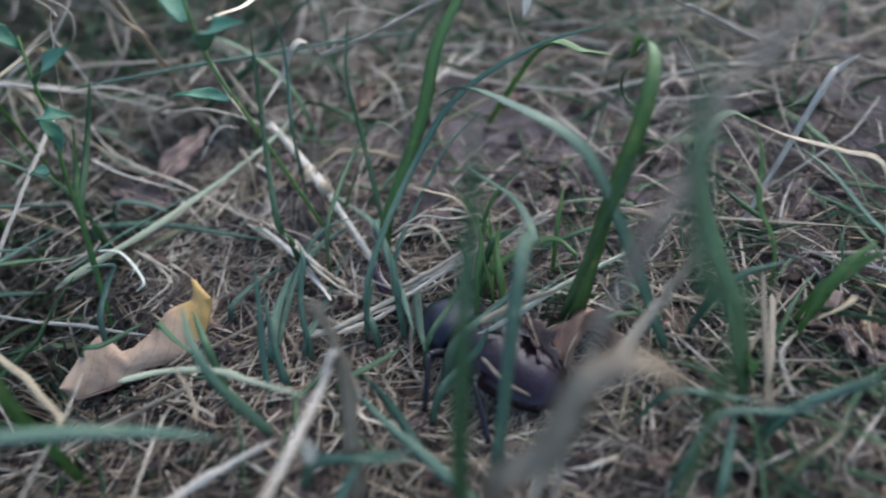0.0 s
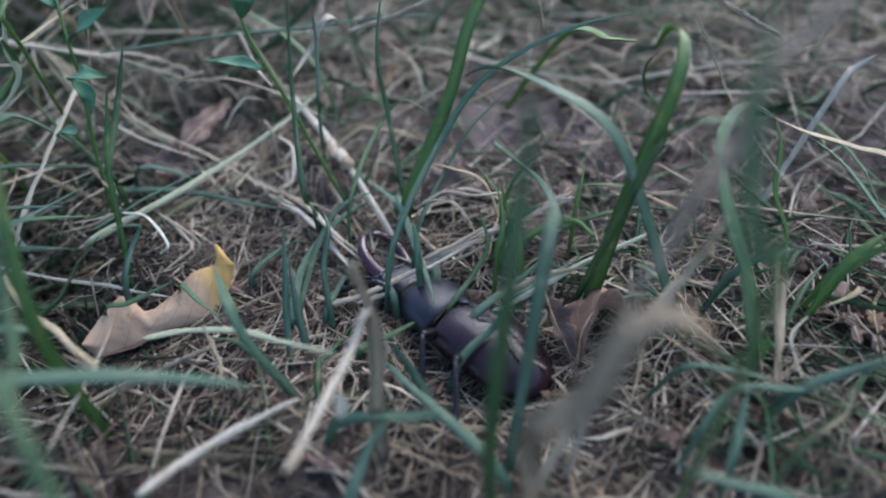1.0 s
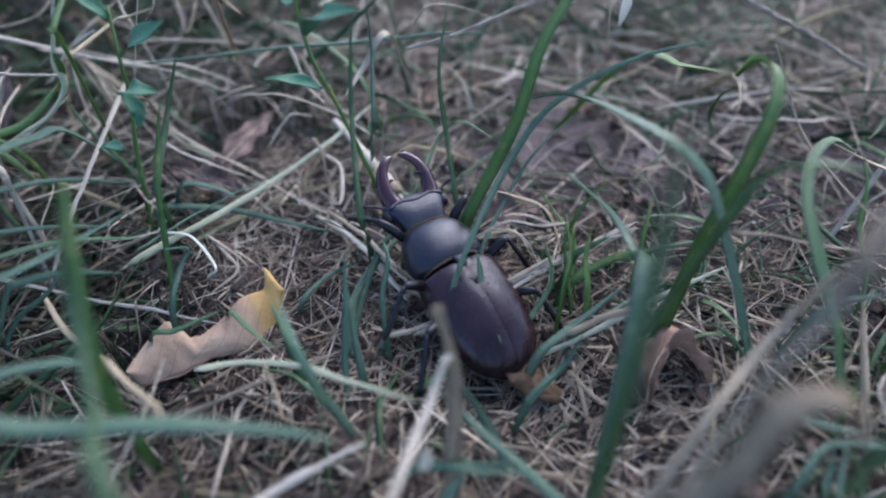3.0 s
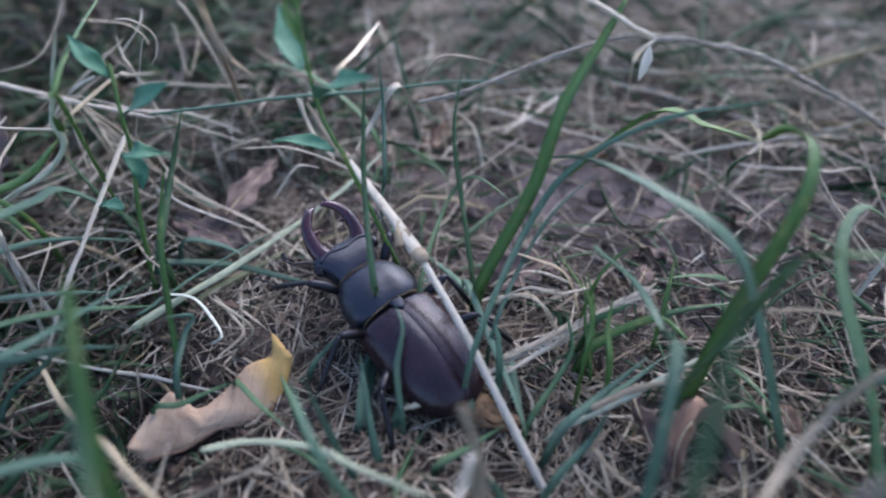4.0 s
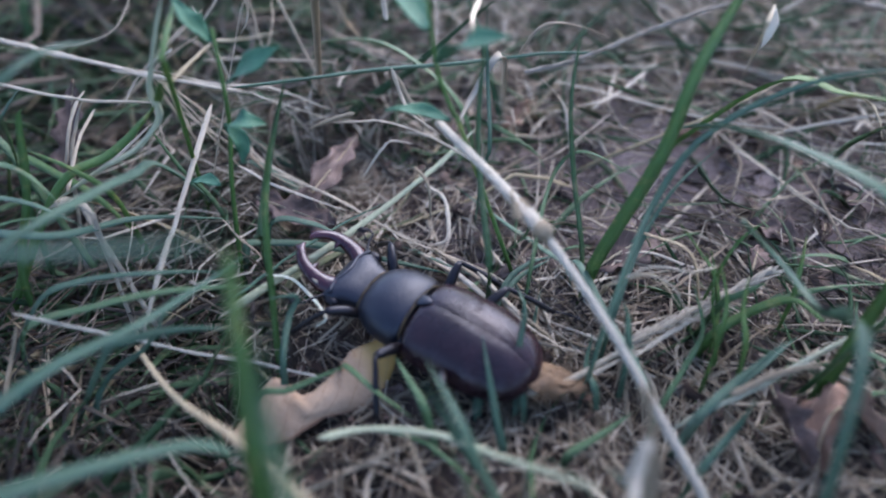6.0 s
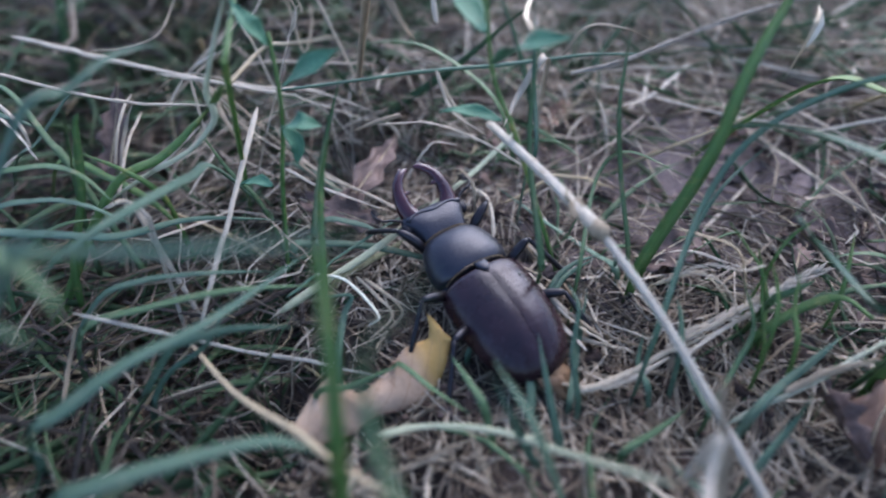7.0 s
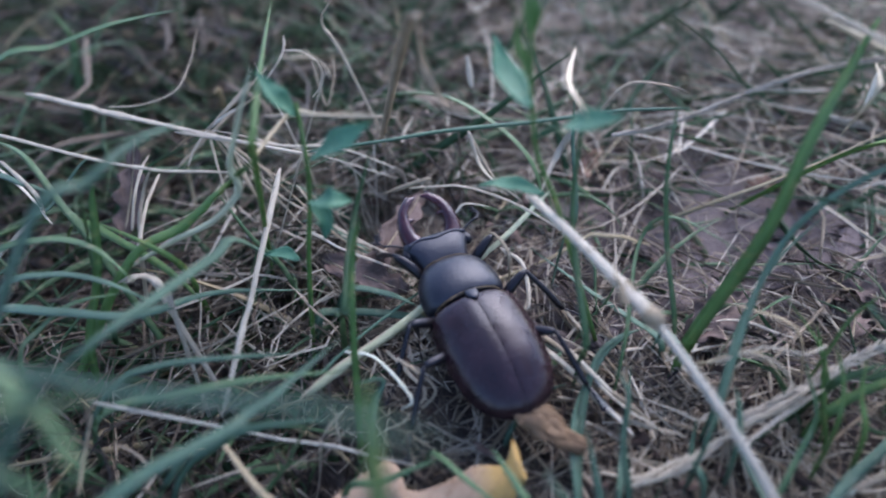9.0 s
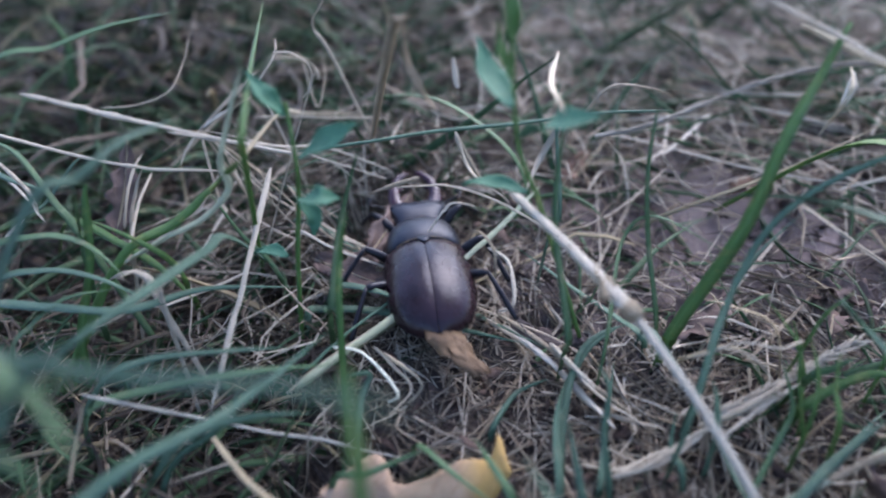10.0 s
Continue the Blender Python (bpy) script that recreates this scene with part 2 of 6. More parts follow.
def join(*made):
    verts, faces, uvs, k = [], [], [], 0
    for m in made:
        verts.append(np.asarray(m[0], float))
        faces += [tuple(i + k for i in f) for f in m[1]]
        uvs.append(np.asarray(m[2] if len(m) > 2 else np.zeros((len(m[0]), 2)), float))
        k += len(m[0])
    return np.vstack(verts), faces, np.vstack(uvs)


# ---------------------------------------------------------------- ground
def ground_z(x, y):
    """Height of the soil, in centimetres: a low place where the beetle starts, with small lumps."""
    z = -0.72 - 0.55 * np.exp(-(((x - 0.4) / 2.4) ** 2 + ((y - 7.0) / 2.0) ** 2)) - 0.5 * np.exp(-(((x + 6.8) / 2.5) ** 2 + ((y - 7.6) / 2.0) ** 2))
    z = z - 0.9 * np.exp(-(((x + 8.0) / 0.7) ** 2 + ((y - 15.2) / 0.8) ** 2)) - 0.5 * np.exp(-(((x + 3.2) / 0.5) ** 2 + ((y - 11.2) / 0.4) ** 2))
    z = z + 0.12 * np.sin(x * 0.9 + 1.3) * np.sin(y * 0.8 + 0.4) + 0.06 * np.sin(x * 2.3 + y * 1.7) + 0.04 * np.sin(x * 3.1 - y * 2.6 + 1)
    t = np.clip((-6.6 - x) / 2.4, 0, 1)
    near = np.exp(-((y - 12) / 18) ** 2) * np.clip((x + 42) / 16, 0, 1)
    return z - 1.15 * t * t * (3 - 2 * t) * near


def ground():
    near = np.arange(-42, 36.01, 0.3)
    xs = np.concatenate([[-6000, -2000, -700, -250, -110, -65], near, [60, 110, 250, 700, 2000, 6000]])
    near = np.arange(-12, 52.01, 0.3)
    ys = np.concatenate([[-6000, -2000, -700, -250, -90, -30], near, [75, 130, 270, 700, 2000, 6000]])
    gx, gy = np.meshgrid(xs, ys)
    gz = ground_z(gx, gy)
    inner = (np.abs(gx) < 45) & (gy > -14) & (gy < 54)
    rough = np.array([[noise.fractal((x * 1.1, y * 1.1, 0.3), 0.8, 2.2, 5) for x in xs] for y in ys])
    gz = gz + np.where(inner, rough * 0.16, 0)
    n = len(xs)
    verts = np.stack([gx, gy, gz], -1).reshape(-1, 3)
    faces = [(j * n + i, j * n + i + 1, j * n + n + i + 1, j * n + n + i) for j in range(len(ys) - 1) for i in range(n - 1)]
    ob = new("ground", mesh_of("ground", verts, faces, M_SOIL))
    tagged(ob, "bare grey-brown crumbly soil under the grass", "ground", kind="structure")


ground()

# ---------------------------------------------------------------- ground cover
rng = np.random.default_rng(7)


def bare(x, y):
    """How bare the soil is: a worn patch ahead, thick thatch elsewhere."""
    a = np.exp(-(((x - 1.5) / 3.6) ** 2 + ((y - 14.5) / 2.6) ** 2))
    b = np.exp(-(((x + 7.2) / 1.6) ** 2 + ((y - 9.6) / 1.0) ** 2))
    c = np.exp(-(((x + 6.0) / 2.0) ** 2 + ((y - 5.2) / 0.9) ** 2))
    return np.clip(0.9 * a + 0.5 * b + 0.6 * c, 0, 1)


# the beetle's way in straight pieces, under the pressed-down stalk, and round the tan leaf
RUT = [(1.6, 5.6, -0.9, 8.2), (-0.9, 8.2, -4.2, 9.2), (-4.2, 9.2, -5.4, 11.0), (-5.4, 11.0, -5.8, 13.4), (-1.0, 8.6, -4.2, 14.0), (-7.6, 7.5, -5.0, 8.7)]
RUT_WIDE = (2.1, 2.1, 2.2, 2.0, 0.9, 1.0)


def trodden(x, y):
    """1 along the beetle's way, 0 off it."""
    d = np.full(np.shape(x), 99.0)
    for (ax, ay, bx, by), wide in zip(RUT, RUT_WIDE):
        s = np.clip(((x - ax) * (bx - ax) + (y - ay) * (by - ay)) / ((bx - ax) ** 2 + (by - ay) ** 2), 0, 1)
        d = np.minimum(d, np.hypot(x - ax - s * (bx - ax), y - ay - s * (by - ay)) / wide)
    return np.clip((1.35 - d) / 0.5, 0, 1)


def lush(x, y):
    """1 where the grass is green and thick, 0 where it has died off."""
    return np.clip(np.clip((-5.0 - x) / 4.0, 0, 1) * (0.5 + 0.42 * np.clip((y - 14) / 3.0, 0, 1)), 0, 1) + 0.3 * np.clip((x - 4.5) / 3.0, 0, 1) * np.clip((10 - y) / 3.0, 0, 1)


def strands(name, count, area, length, width, lift, curl, material, label, category, upright=0.0, avoid=0.0, flat=0.5, segs=8, single="", dead=0.0):
    """Many thin strands lying on, or standing out of, the soil, joined into one object."""
    x0, x1, y0, y1 = area
    x, y = rng.uniform(x0, x1, count * 2), rng.uniform(y0, y1, count * 2)
    keep = rng.random(count * 2) > np.maximum(avoid * bare(x, y), (upright > 0) * 0.95 * trodden(x, y) + dead * lush(x, y))
    x, y = x[keep][:count], y[keep][:count]
    n = len(x)
    L = length[0] + (length[1] - length[0]) * rng.random(n) ** 1.8
    w = rng.uniform(*width, n)
    way = rng.uniform(0, 2 * math.pi, n)
    bend = rng.normal(0, curl, n)
    s = np.linspace(0, 1, segs)
    turn = way[:, None] + bend[:, None] * s + rng.normal(0, curl * 0.5, n)[:, None] * s ** 2 * 2
    if upright == 0:
        turn = turn + rng.normal(0, 0.7, n)[:, None] * (s[None] > rng.uniform(0.2, 0.8, n)[:, None])
    rise = upright * rng.uniform(0.4, 1.1, n)[:, None] * (1 - s * rng.uniform(0.2, 1.35, n)[:, None]) + rng.normal(0, 0.12, n)[:, None] * np.sin(s * math.pi * 2)
    step = L[:, None] / (segs - 1)
    dx, dy, dz = np.cos(rise) * np.cos(turn) * step, np.cos(rise) * np.sin(turn) * step, np.sin(rise) * step
    P = np.stack([np.cumsum(d, 1) - d for d in (dx, dy, dz)], -1)
    base = ground_z(x, y) + (rng.uniform(*lift, n) if upright == 0 else 0.0)
    P += np.stack([x, y, base], -1)[:, None]
    floor = ground_z(P[..., 0], P[..., 1]) + 0.02
    P[..., 2] = np.maximum(P[..., 2], floor)
    P[..., 2] = floor + np.minimum(P[..., 2] - floor, 0.16 + 5.0 * (1 - trodden(P[..., 0], P[..., 1])) ** 2)
    d = np.gradient(P, axis=1)
    d /= np.linalg.norm(d, axis=2)[..., None] + 1e-9
    ref = rng.normal(0, 0.6, (n, 1, 3)) + np.array([0, -0.2, 1.0])
    X = np.cross(d, np.broadcast_to(ref, d.shape))
    X /= np.linalg.norm(X, axis=2)[..., None] + 1e-9
    N = np.cross(X, d)
    tw = (rng.normal(0, 0.9, n)[:, None] * s)[..., None]
    X, N = X * np.cos(tw) + N * np.sin(tw), N * np.cos(tw) - X * np.sin(tw)
    taper = np.sin(np.clip(0.15 + s * 0.95, 0, 1) * math.pi) ** 0.6 if upright == 0 else (1 - s ** 1.7) * 0.95 + 0.05
    W = (w[:, None] * np.clip(taper, 0.12, 1))[..., None] / 2
    V = np.stack([P - X * W + N * W * flat, P - N * W * 0.25, P + X * W + N * W * flat, P + N * W * 0.25], 2)
    k = 4 * segs
    quad = np.array([(4 * i + a, 4 * i + (a + 1) % 4, 4 * i + 4 + (a + 1) % 4, 4 * i + 4 + a) for i in range(segs - 1) for a in range(4)])
    F = (quad[None] + (np.arange(n) * k)[:, None, None]).reshape(-1, 4)
    uv = np.stack([np.tile([0, 0.5, 1, 0.5], segs), np.repeat(s * 3, 4)], 1)
    UV = np.tile(uv, (n, 1)) + np.repeat(rng.uniform(0, 40, n), k)[:, None] * np.array([0, 1])
    if single:
        caps = [(3, 2, 1, 0), (k - 4, k - 3, k - 2, k - 1)]
        for i in range(n):
            one = new(name, mesh_of(name, V[i].reshape(-1, 3), quad.tolist() + caps, material, UV[i * k:(i + 1) * k]))
            tagged(one, label, category, single)
        return None
    ob = new(name, mesh_of(name, V.reshape(-1, 3), F.tolist(), material, UV))
    return tagged(ob, label, category, kind="stuff")


AREA = (-30, 24, 1.0, 44)
NEAR = (-17, 11, 3.0, 25)
strands("dead_grass_duff", 9500, NEAR, (0.3, 2.0), (0.02, 0.08), (0.0, 0.25), 0.6, M_DUFF, "matted brown rotting grass bits on the soil", "plant litter", avoid=0.85)
strands("leaf_crumbs", 1500, NEAR, (0.12, 0.6), (0.08, 0.26), (0.0, 0.3), 1.2, M_CRUMB, "crumbled brown dead leaf bits on the soil", "plant litter", avoid=0.4, segs=5)
strands("dry_thatch", 1100, NEAR, (0.8, 4.0), (0.02, 0.07), (0.03, 0.34), 0.2, M_THATCH, "loose tan dry grass thatch over the soil", "dry grass", avoid=0.85, dead=0.8)
strands("dry_straw", 200, (-2.5, 7.0, 3.0, 11.0), (0.8, 4.2), (0.03, 0.09), (0.05, 0.36), 0.2, M_LOOSE, "short pale straw pressed on the soil", "straw", avoid=0.7, single="pressed straws")
strands("matted_straw", 620, (-3.0, 7.5, 2.5, 11.0), (0.6, 3.4), (0.02, 0.07), (0.05, 0.34), 0.25, M_MAT, "matted pale straw pressed on the soil", "dry grass", avoid=0.7)
strands("pressed_straw", 760, (-7.5, 1.5, 5.0, 13.0), (0.5, 3.0), (0.02, 0.07), (0.05, 0.3), 0.3, M_MAT, "pale straw bits pressed on the soil", "dry grass", avoid=0.5)
strands("straw_stalk", 130, (-14, 7, 4.5, 16), (1.5, 5.5), (0.04, 0.1), (0.1, 0.4), 0.15, M_LOOSE, "loose dry straw lying on the thatch", "straw", avoid=0.9, single="straw stalks", dead=0.7)
strands("fine_dry_curls", 2300, NEAR, (0.4, 2.2), (0.012, 0.035), (0.05, 0.45), 1.7, M_THATCH, "thin curled dry grass fibres", "dry grass", avoid=0.7, dead=0.5)
strands("dry_clump", 520, (-11.5, -5.0, 11.5, 17.5), (1.0, 4.0), (0.02, 0.08), (0.1, 2.0), 0.45, M_THATCH, "dense tangled clump of dry grass", "dry grass")
strands("dark_tangle", 1100, (-19, -6.0, 3.0, 18.0), (1.0, 4.5), (0.03, 0.11), (0.1, 1.3), 0.4, M_DULL, "dense tangle of dull brown grass", "dry grass")
strands("dry_tangle", 210, (-15, -6.0, 3.5, 12.0), (0.8, 3.4), (0.02, 0.07), (0.3, 1.7), 0.35, M_THATCH, "tangled dry grass stems", "dry grass")
strands("short_green_turf", 520, NEAR, (0.8, 3.4), (0.05, 0.17), (0, 0), 0.5, M_TURF, "short green grass blades in the thatch", "grass", upright=0.7, avoid=1.0)
strands("grass_blade", 150, (-14, 8, 4.5, 16), (0.8, 3.6), (0.07, 0.19), (0, 0), 0.5, M_GREEN, "short green grass blade in the thatch", "grass blade", upright=0.7, avoid=1.0, single="grass blades")
strands("green_turf", 520, (-19, -7.2, 3, 19), (1.5, 5.0), (0.09, 0.26), (0, 0), 0.45, M_TURF, "green grass blades tangled in the thatch", "grass", upright=0.75)
strands("green_turf", 210, (1.0, 11, 3.5, 9.5), (0.8, 3.2), (0.05, 0.17), (0, 0), 0.45, M_TURF, "green grass blades beside the worn soil", "grass", upright=0.7)
strands("tall_turf", 1050, (-30, -5, 16, 34), (2.0, 6.5), (0.1, 0.28), (0, 0), 0.6, M_TURF, "dark green grass standing behind the dry clump", "grass", upright=1.0)
strands("tangled_thatch", 2300, (-30, 24, 14, 44), (1.5, 7.0), (0.03, 0.09), (0.1, 1.2), 0.35, M_THATCH, "tangled dry grass over the soil", "dry grass", avoid=0.6, dead=0.9)
strands("tangled_straw", 1800, (-4, 24, 14.5, 40), (1.0, 6.0), (0.03, 0.1), (0.1, 0.9), 0.35, M_MAT, "pale tangled dry grass behind the worn soil", "dry grass", avoid=0.2)
# dark strands put in where deep shade lies under the turf
strands("dark_duff", 1800, (-30, -3, 15, 44), (1.0, 5.0), (0.1, 0.4), (0.0, 0.4), 0.8, M_DUFF, "dark grass layer added as shade under the tall turf", "plant litter")
strands("dark_tangle", 900, (-30, -6, 17, 40), (2.0, 7.0), (0.06, 0.2), (0.3, 2.5), 0.6, M_DULL, "dull brown grass under the tall turf", "dry grass")
strands("pale_straw", 230, (-4, 14, 13.5, 27), (2.0, 8.0), (0.035, 0.1), (0.3, 1.3), 0.1, M_MAT, "long pale straws lying on the thatch", "dry grass", avoid=0.5)
strands("thin_turf", 260, (-4, 16, 13.5, 30), (2.5, 7.0), (0.07, 0.2), (0, 0), 0.3, M_TURF, "thin green blades behind the worn soil", "grass", upright=0.8, avoid=0.6)
strands("sparse_turf", 900, (-30, 24, 16.5, 44), (2.0, 6.0), (0.1, 0.26), (0, 0), 0.7, M_TURF, "green grass standing in the dry thatch", "grass", upright=0.9, avoid=0.9)


def leaf_blade(points, widths, cup=0.25, wave=0.06, twist=(0, 0), side=None, n=26, m=9, thick=0.012, teeth=0.0, seed=0.0, crumple=0.0):
    """A leaf's blade: a bent, cupped and wavy sheet with real thickness along its midrib."""
    line = smooth_line(points, n)
    x, up = across(line, twist, side)
    s = np.linspace(0, 1, n)
    w = np.interp(s, np.linspace(0, 1, len(widths)), widths)
    w = w * (1 - teeth * np.abs(np.sin(s * 14 + seed)) ** 1.5)
    top, uv = [], []
    for i in range(n):
        for k in np.linspace(-1, 1, m):
            lift = cup * k * k * w[i] + wave * math.sin(s[i] * 13 + k * 3 + seed) * abs(k)
            lift += crumple * noise.fractal((s[i] * 6 + seed * 3, k * 2.2, seed), 0.9, 2.0, 3)
            top.append(line[i] + x[i] * k * w[i] / 2 + up[i] * lift)
            uv.append((0.5 + k / 2, s[i]))
    top = np.array(top)
    low = top - np.repeat(up, m, 0) * thick
    o = n * m
    F = [(i * m + k, i * m + k + 1, i * m + m + k + 1, i * m + m + k) for i in range(n - 1) for k in range(m - 1)]
    F += [tuple(o + q for q in reversed(f)) for f in F]
    for i in range(n - 1):
        F += [(i * m, i * m + m, o + i * m + m, o + i * m), (i * m + m - 1, o + i * m + m - 1, o + i * m + 2 * m - 1, i * m + 2 * m - 1)]
    for k in range(m - 1):
        F += [(k, o + k, o + k + 1, k + 1), (o - m + k, o - m + k + 1, 2 * o - m + k + 1, 2 * o - m + k)]
    return np.vstack([top, low]), F, np.vstack([uv, uv])


# ---------------------------------------------------------------- the stag beetle
def loft(stations, sides=24, power=2.3, start=0.0, end=2 * math.pi):
    """Skin over cross-sections along y. A station: y, half width, middle height, rise above it, drop below it."""
    a = np.linspace(start, end, sides, endpoint=end - start < 6.28)
    closed = end - start > 6.28
    verts, uvs = [], []
    for j, (y, w, mid, up, down) in enumerate(stations):
        for k in a:
            c, s = math.cos(k), math.sin(k)
            x = w * math.copysign(abs(c) ** (2 / power), c)
            z = mid + (up if s > 0 else down) * math.copysign(abs(s) ** (2 / power), s)
            verts.append((x, y, z))
            uvs.append((k / 6.283, j / len(stations)))
    n, m = len(a), len(stations)
    faces = [(i * n + k, i * n + (k + 1) % n, i * n + n + (k + 1) % n, i * n + n + k) for i in range(m - 1) for k in range(n if closed else n - 1)]
    if closed:
        faces += [tuple(range(n - 1, -1, -1)), tuple(range(n * (m - 1), n * m))]
    return np.array(verts), faces, np.array(uvs)


def fine_stations(rows, n):
    return smooth_line(rows, n)


def elytron(side):
    """One wing case: a long dome from the seam to the rolled outer edge, with a rim of real thickness."""
    rows = fine_stations([(0.13, 0.68, 0.55, 0.38), (0.07, 0.85, 0.5, 0.5), (-0.1, 0.91, 0.47, 0.58), (-0.4, 0.925, 0.45, 0.63), (-0.85, 0.93, 0.42, 0.66), (-1.35, 0.88, 0.4, 0.61), (-1.78, 0.74, 0.38, 0.48), (-2.05, 0.5, 0.38, 0.3), (-2.2, 0.1, 0.38, 0.1)], 30)
    arc = np.linspace(math.pi / 2, -0.42, 22)
    outer, inner = [], []
    for y, w, mid, up in rows:
        for k in arc:
            c, s = math.cos(k), math.sin(k)
            x = 0.007 + (w - 0.007) * max(c, 0) ** 0.94 * (1 if s > 0 else 1 - 0.25 * (s * s))
            z = mid + up * (abs(s) if s > 0 else -abs(s) * 0.6)
            z -= 0.012 * math.exp(-(x / 0.03) ** 2)
            outer.append((side * x, y, z))
            inner.append((side * x * 0.95, y, z - 0.04))
    n, m = len(arc), len(rows)
    V = np.array(outer + inner)
    o = n * m
    F = [(i * n + k, i * n + k + 1, i * n + n + k + 1, i * n + n + k) for i in range(m - 1) for k in range(n - 1)]
    F += [tuple(o + q for q in reversed(f)) for f in F]
    V = list(V)
    rim = [i * n for i in range(m)] + [(m - 1) * n + k for k in range(1, n)] + [i * n + n - 1 for i in range(m - 2, -1, -1)] + list(range(n - 2, 0, -1))
    base = len(V)
    for q in rim:
        V += [V[q], V[o + q]]
    for q in range(len(rim)):
        p, r = base + 2 * q, base + 2 * ((q + 1) % len(rim))
        F.append((p, p + 1, r + 1, r))
    V = np.array(V)
    if side < 0:
        F = [tuple(reversed(f)) for f in F]
    return V, F


def mandible(side):
    """A curved jaw with an inner tooth and a forked point."""
    line = smooth_line([(0.4, 1.86, 0.66), (0.48, 2.06, 0.75), (0.49, 2.32, 0.88), (0.41, 2.57, 0.99), (0.23, 2.75, 1.06), (0.07, 2.8, 1.08)], 20)
    r = np.interp(np.linspace(0, 1, 20), [0, 0.2, 0.55, 0.8, 1], [0.22, 0.185, 0.12, 0.09, 0.03])
    tooth = smooth_line([(0.43, 2.34, 0.89), (0.33, 2.36, 0.91), (0.23, 2.34, 0.91)], 6)
    fork = smooth_line([(0.27, 2.7, 1.03), (0.25, 2.81, 1.07), (0.2, 2.89, 1.09)], 5)
    made = join(tube(line, r, 10, 0.75), tube(tooth, [0.07, 0.065, 0.055, 0.045, 0.03, 0.012], 7), tube(fork, [0.06, 0.055, 0.045, 0.03, 0.01], 7))
    made[0][:, 0] *= side
    return made


def antenna(side):
    line = smooth_line([(0.5, 1.8, 0.66), (0.84, 2.0, 0.72), (1.04, 2.04, 0.76)], 8)
    whip = smooth_line([(1.04, 2.04, 0.76), (1.12, 2.2, 0.74), (1.11, 2.4, 0.7)], 8)
    combs = [tube([(1.11, 2.24 + 0.05 * k, 0.73), (0.99, 2.28 + 0.05 * k, 0.72)], [0.024, 0.012], 5) for k in range(4)]
    made = join(tube(line, 0.026, 6), tube(whip, 0.022, 6), *combs)
    made[0][:, 0] *= side
    return made


def fringe(y, half, z, up):
    """A narrow band of golden hairs along the rim of a body plate."""
    bits = []
    for k in np.linspace(0.06, math.pi - 0.06, 54):
        x, h = half * math.cos(k), z + up * math.sin(k) ** 0.9
        bits.append(ribbon([(x, y, h - 0.02), (x * 1.01, y - 0.04, h + 0.01), (x * 1.01, y - 0.075, h + 0.0)], [0.03, 0.024, 0.008], 0.1, 0.006))
    return join(*bits)


# name, side, root, knee, ankle, toe
LEG_PLAN = [("front_leg", -1, (0.5, 1.15, 0.42), (1.02, 1.6, 0.8), (1.3, 2.25, 0.14), (1.36, 2.68, 0.0)),
            ("front_leg", 1, (0.5, 1.15, 0.42), (1.05, 1.5, 0.8), (1.45, 2.05, 0.14), (1.6, 2.45, 0.0)),
            ("middle_leg", -1, (0.6, 0.1, 0.34), (1.32, 0.12, 0.82), (1.9, -0.4, 0.1), (2.25, -0.65, 0.0)),
            ("middle_leg", 1, (0.6, 0.1, 0.34), (1.28, 0.2, 0.82), (1.72, -0.55, 0.1), (1.98, -0.95, 0.0)),
            ("hind_leg", -1, (0.55, -0.6, 0.32), (1.28, -0.95, 0.72), (1.68, -1.75, 0.08), (1.85, -2.25, -0.02)),
            ("hind_leg", 1, (0.55, -0.6, 0.32), (1.22, -1.0, 0.72), (1.55, -1.85, 0.08), (1.68, -2.35, -0.02))]


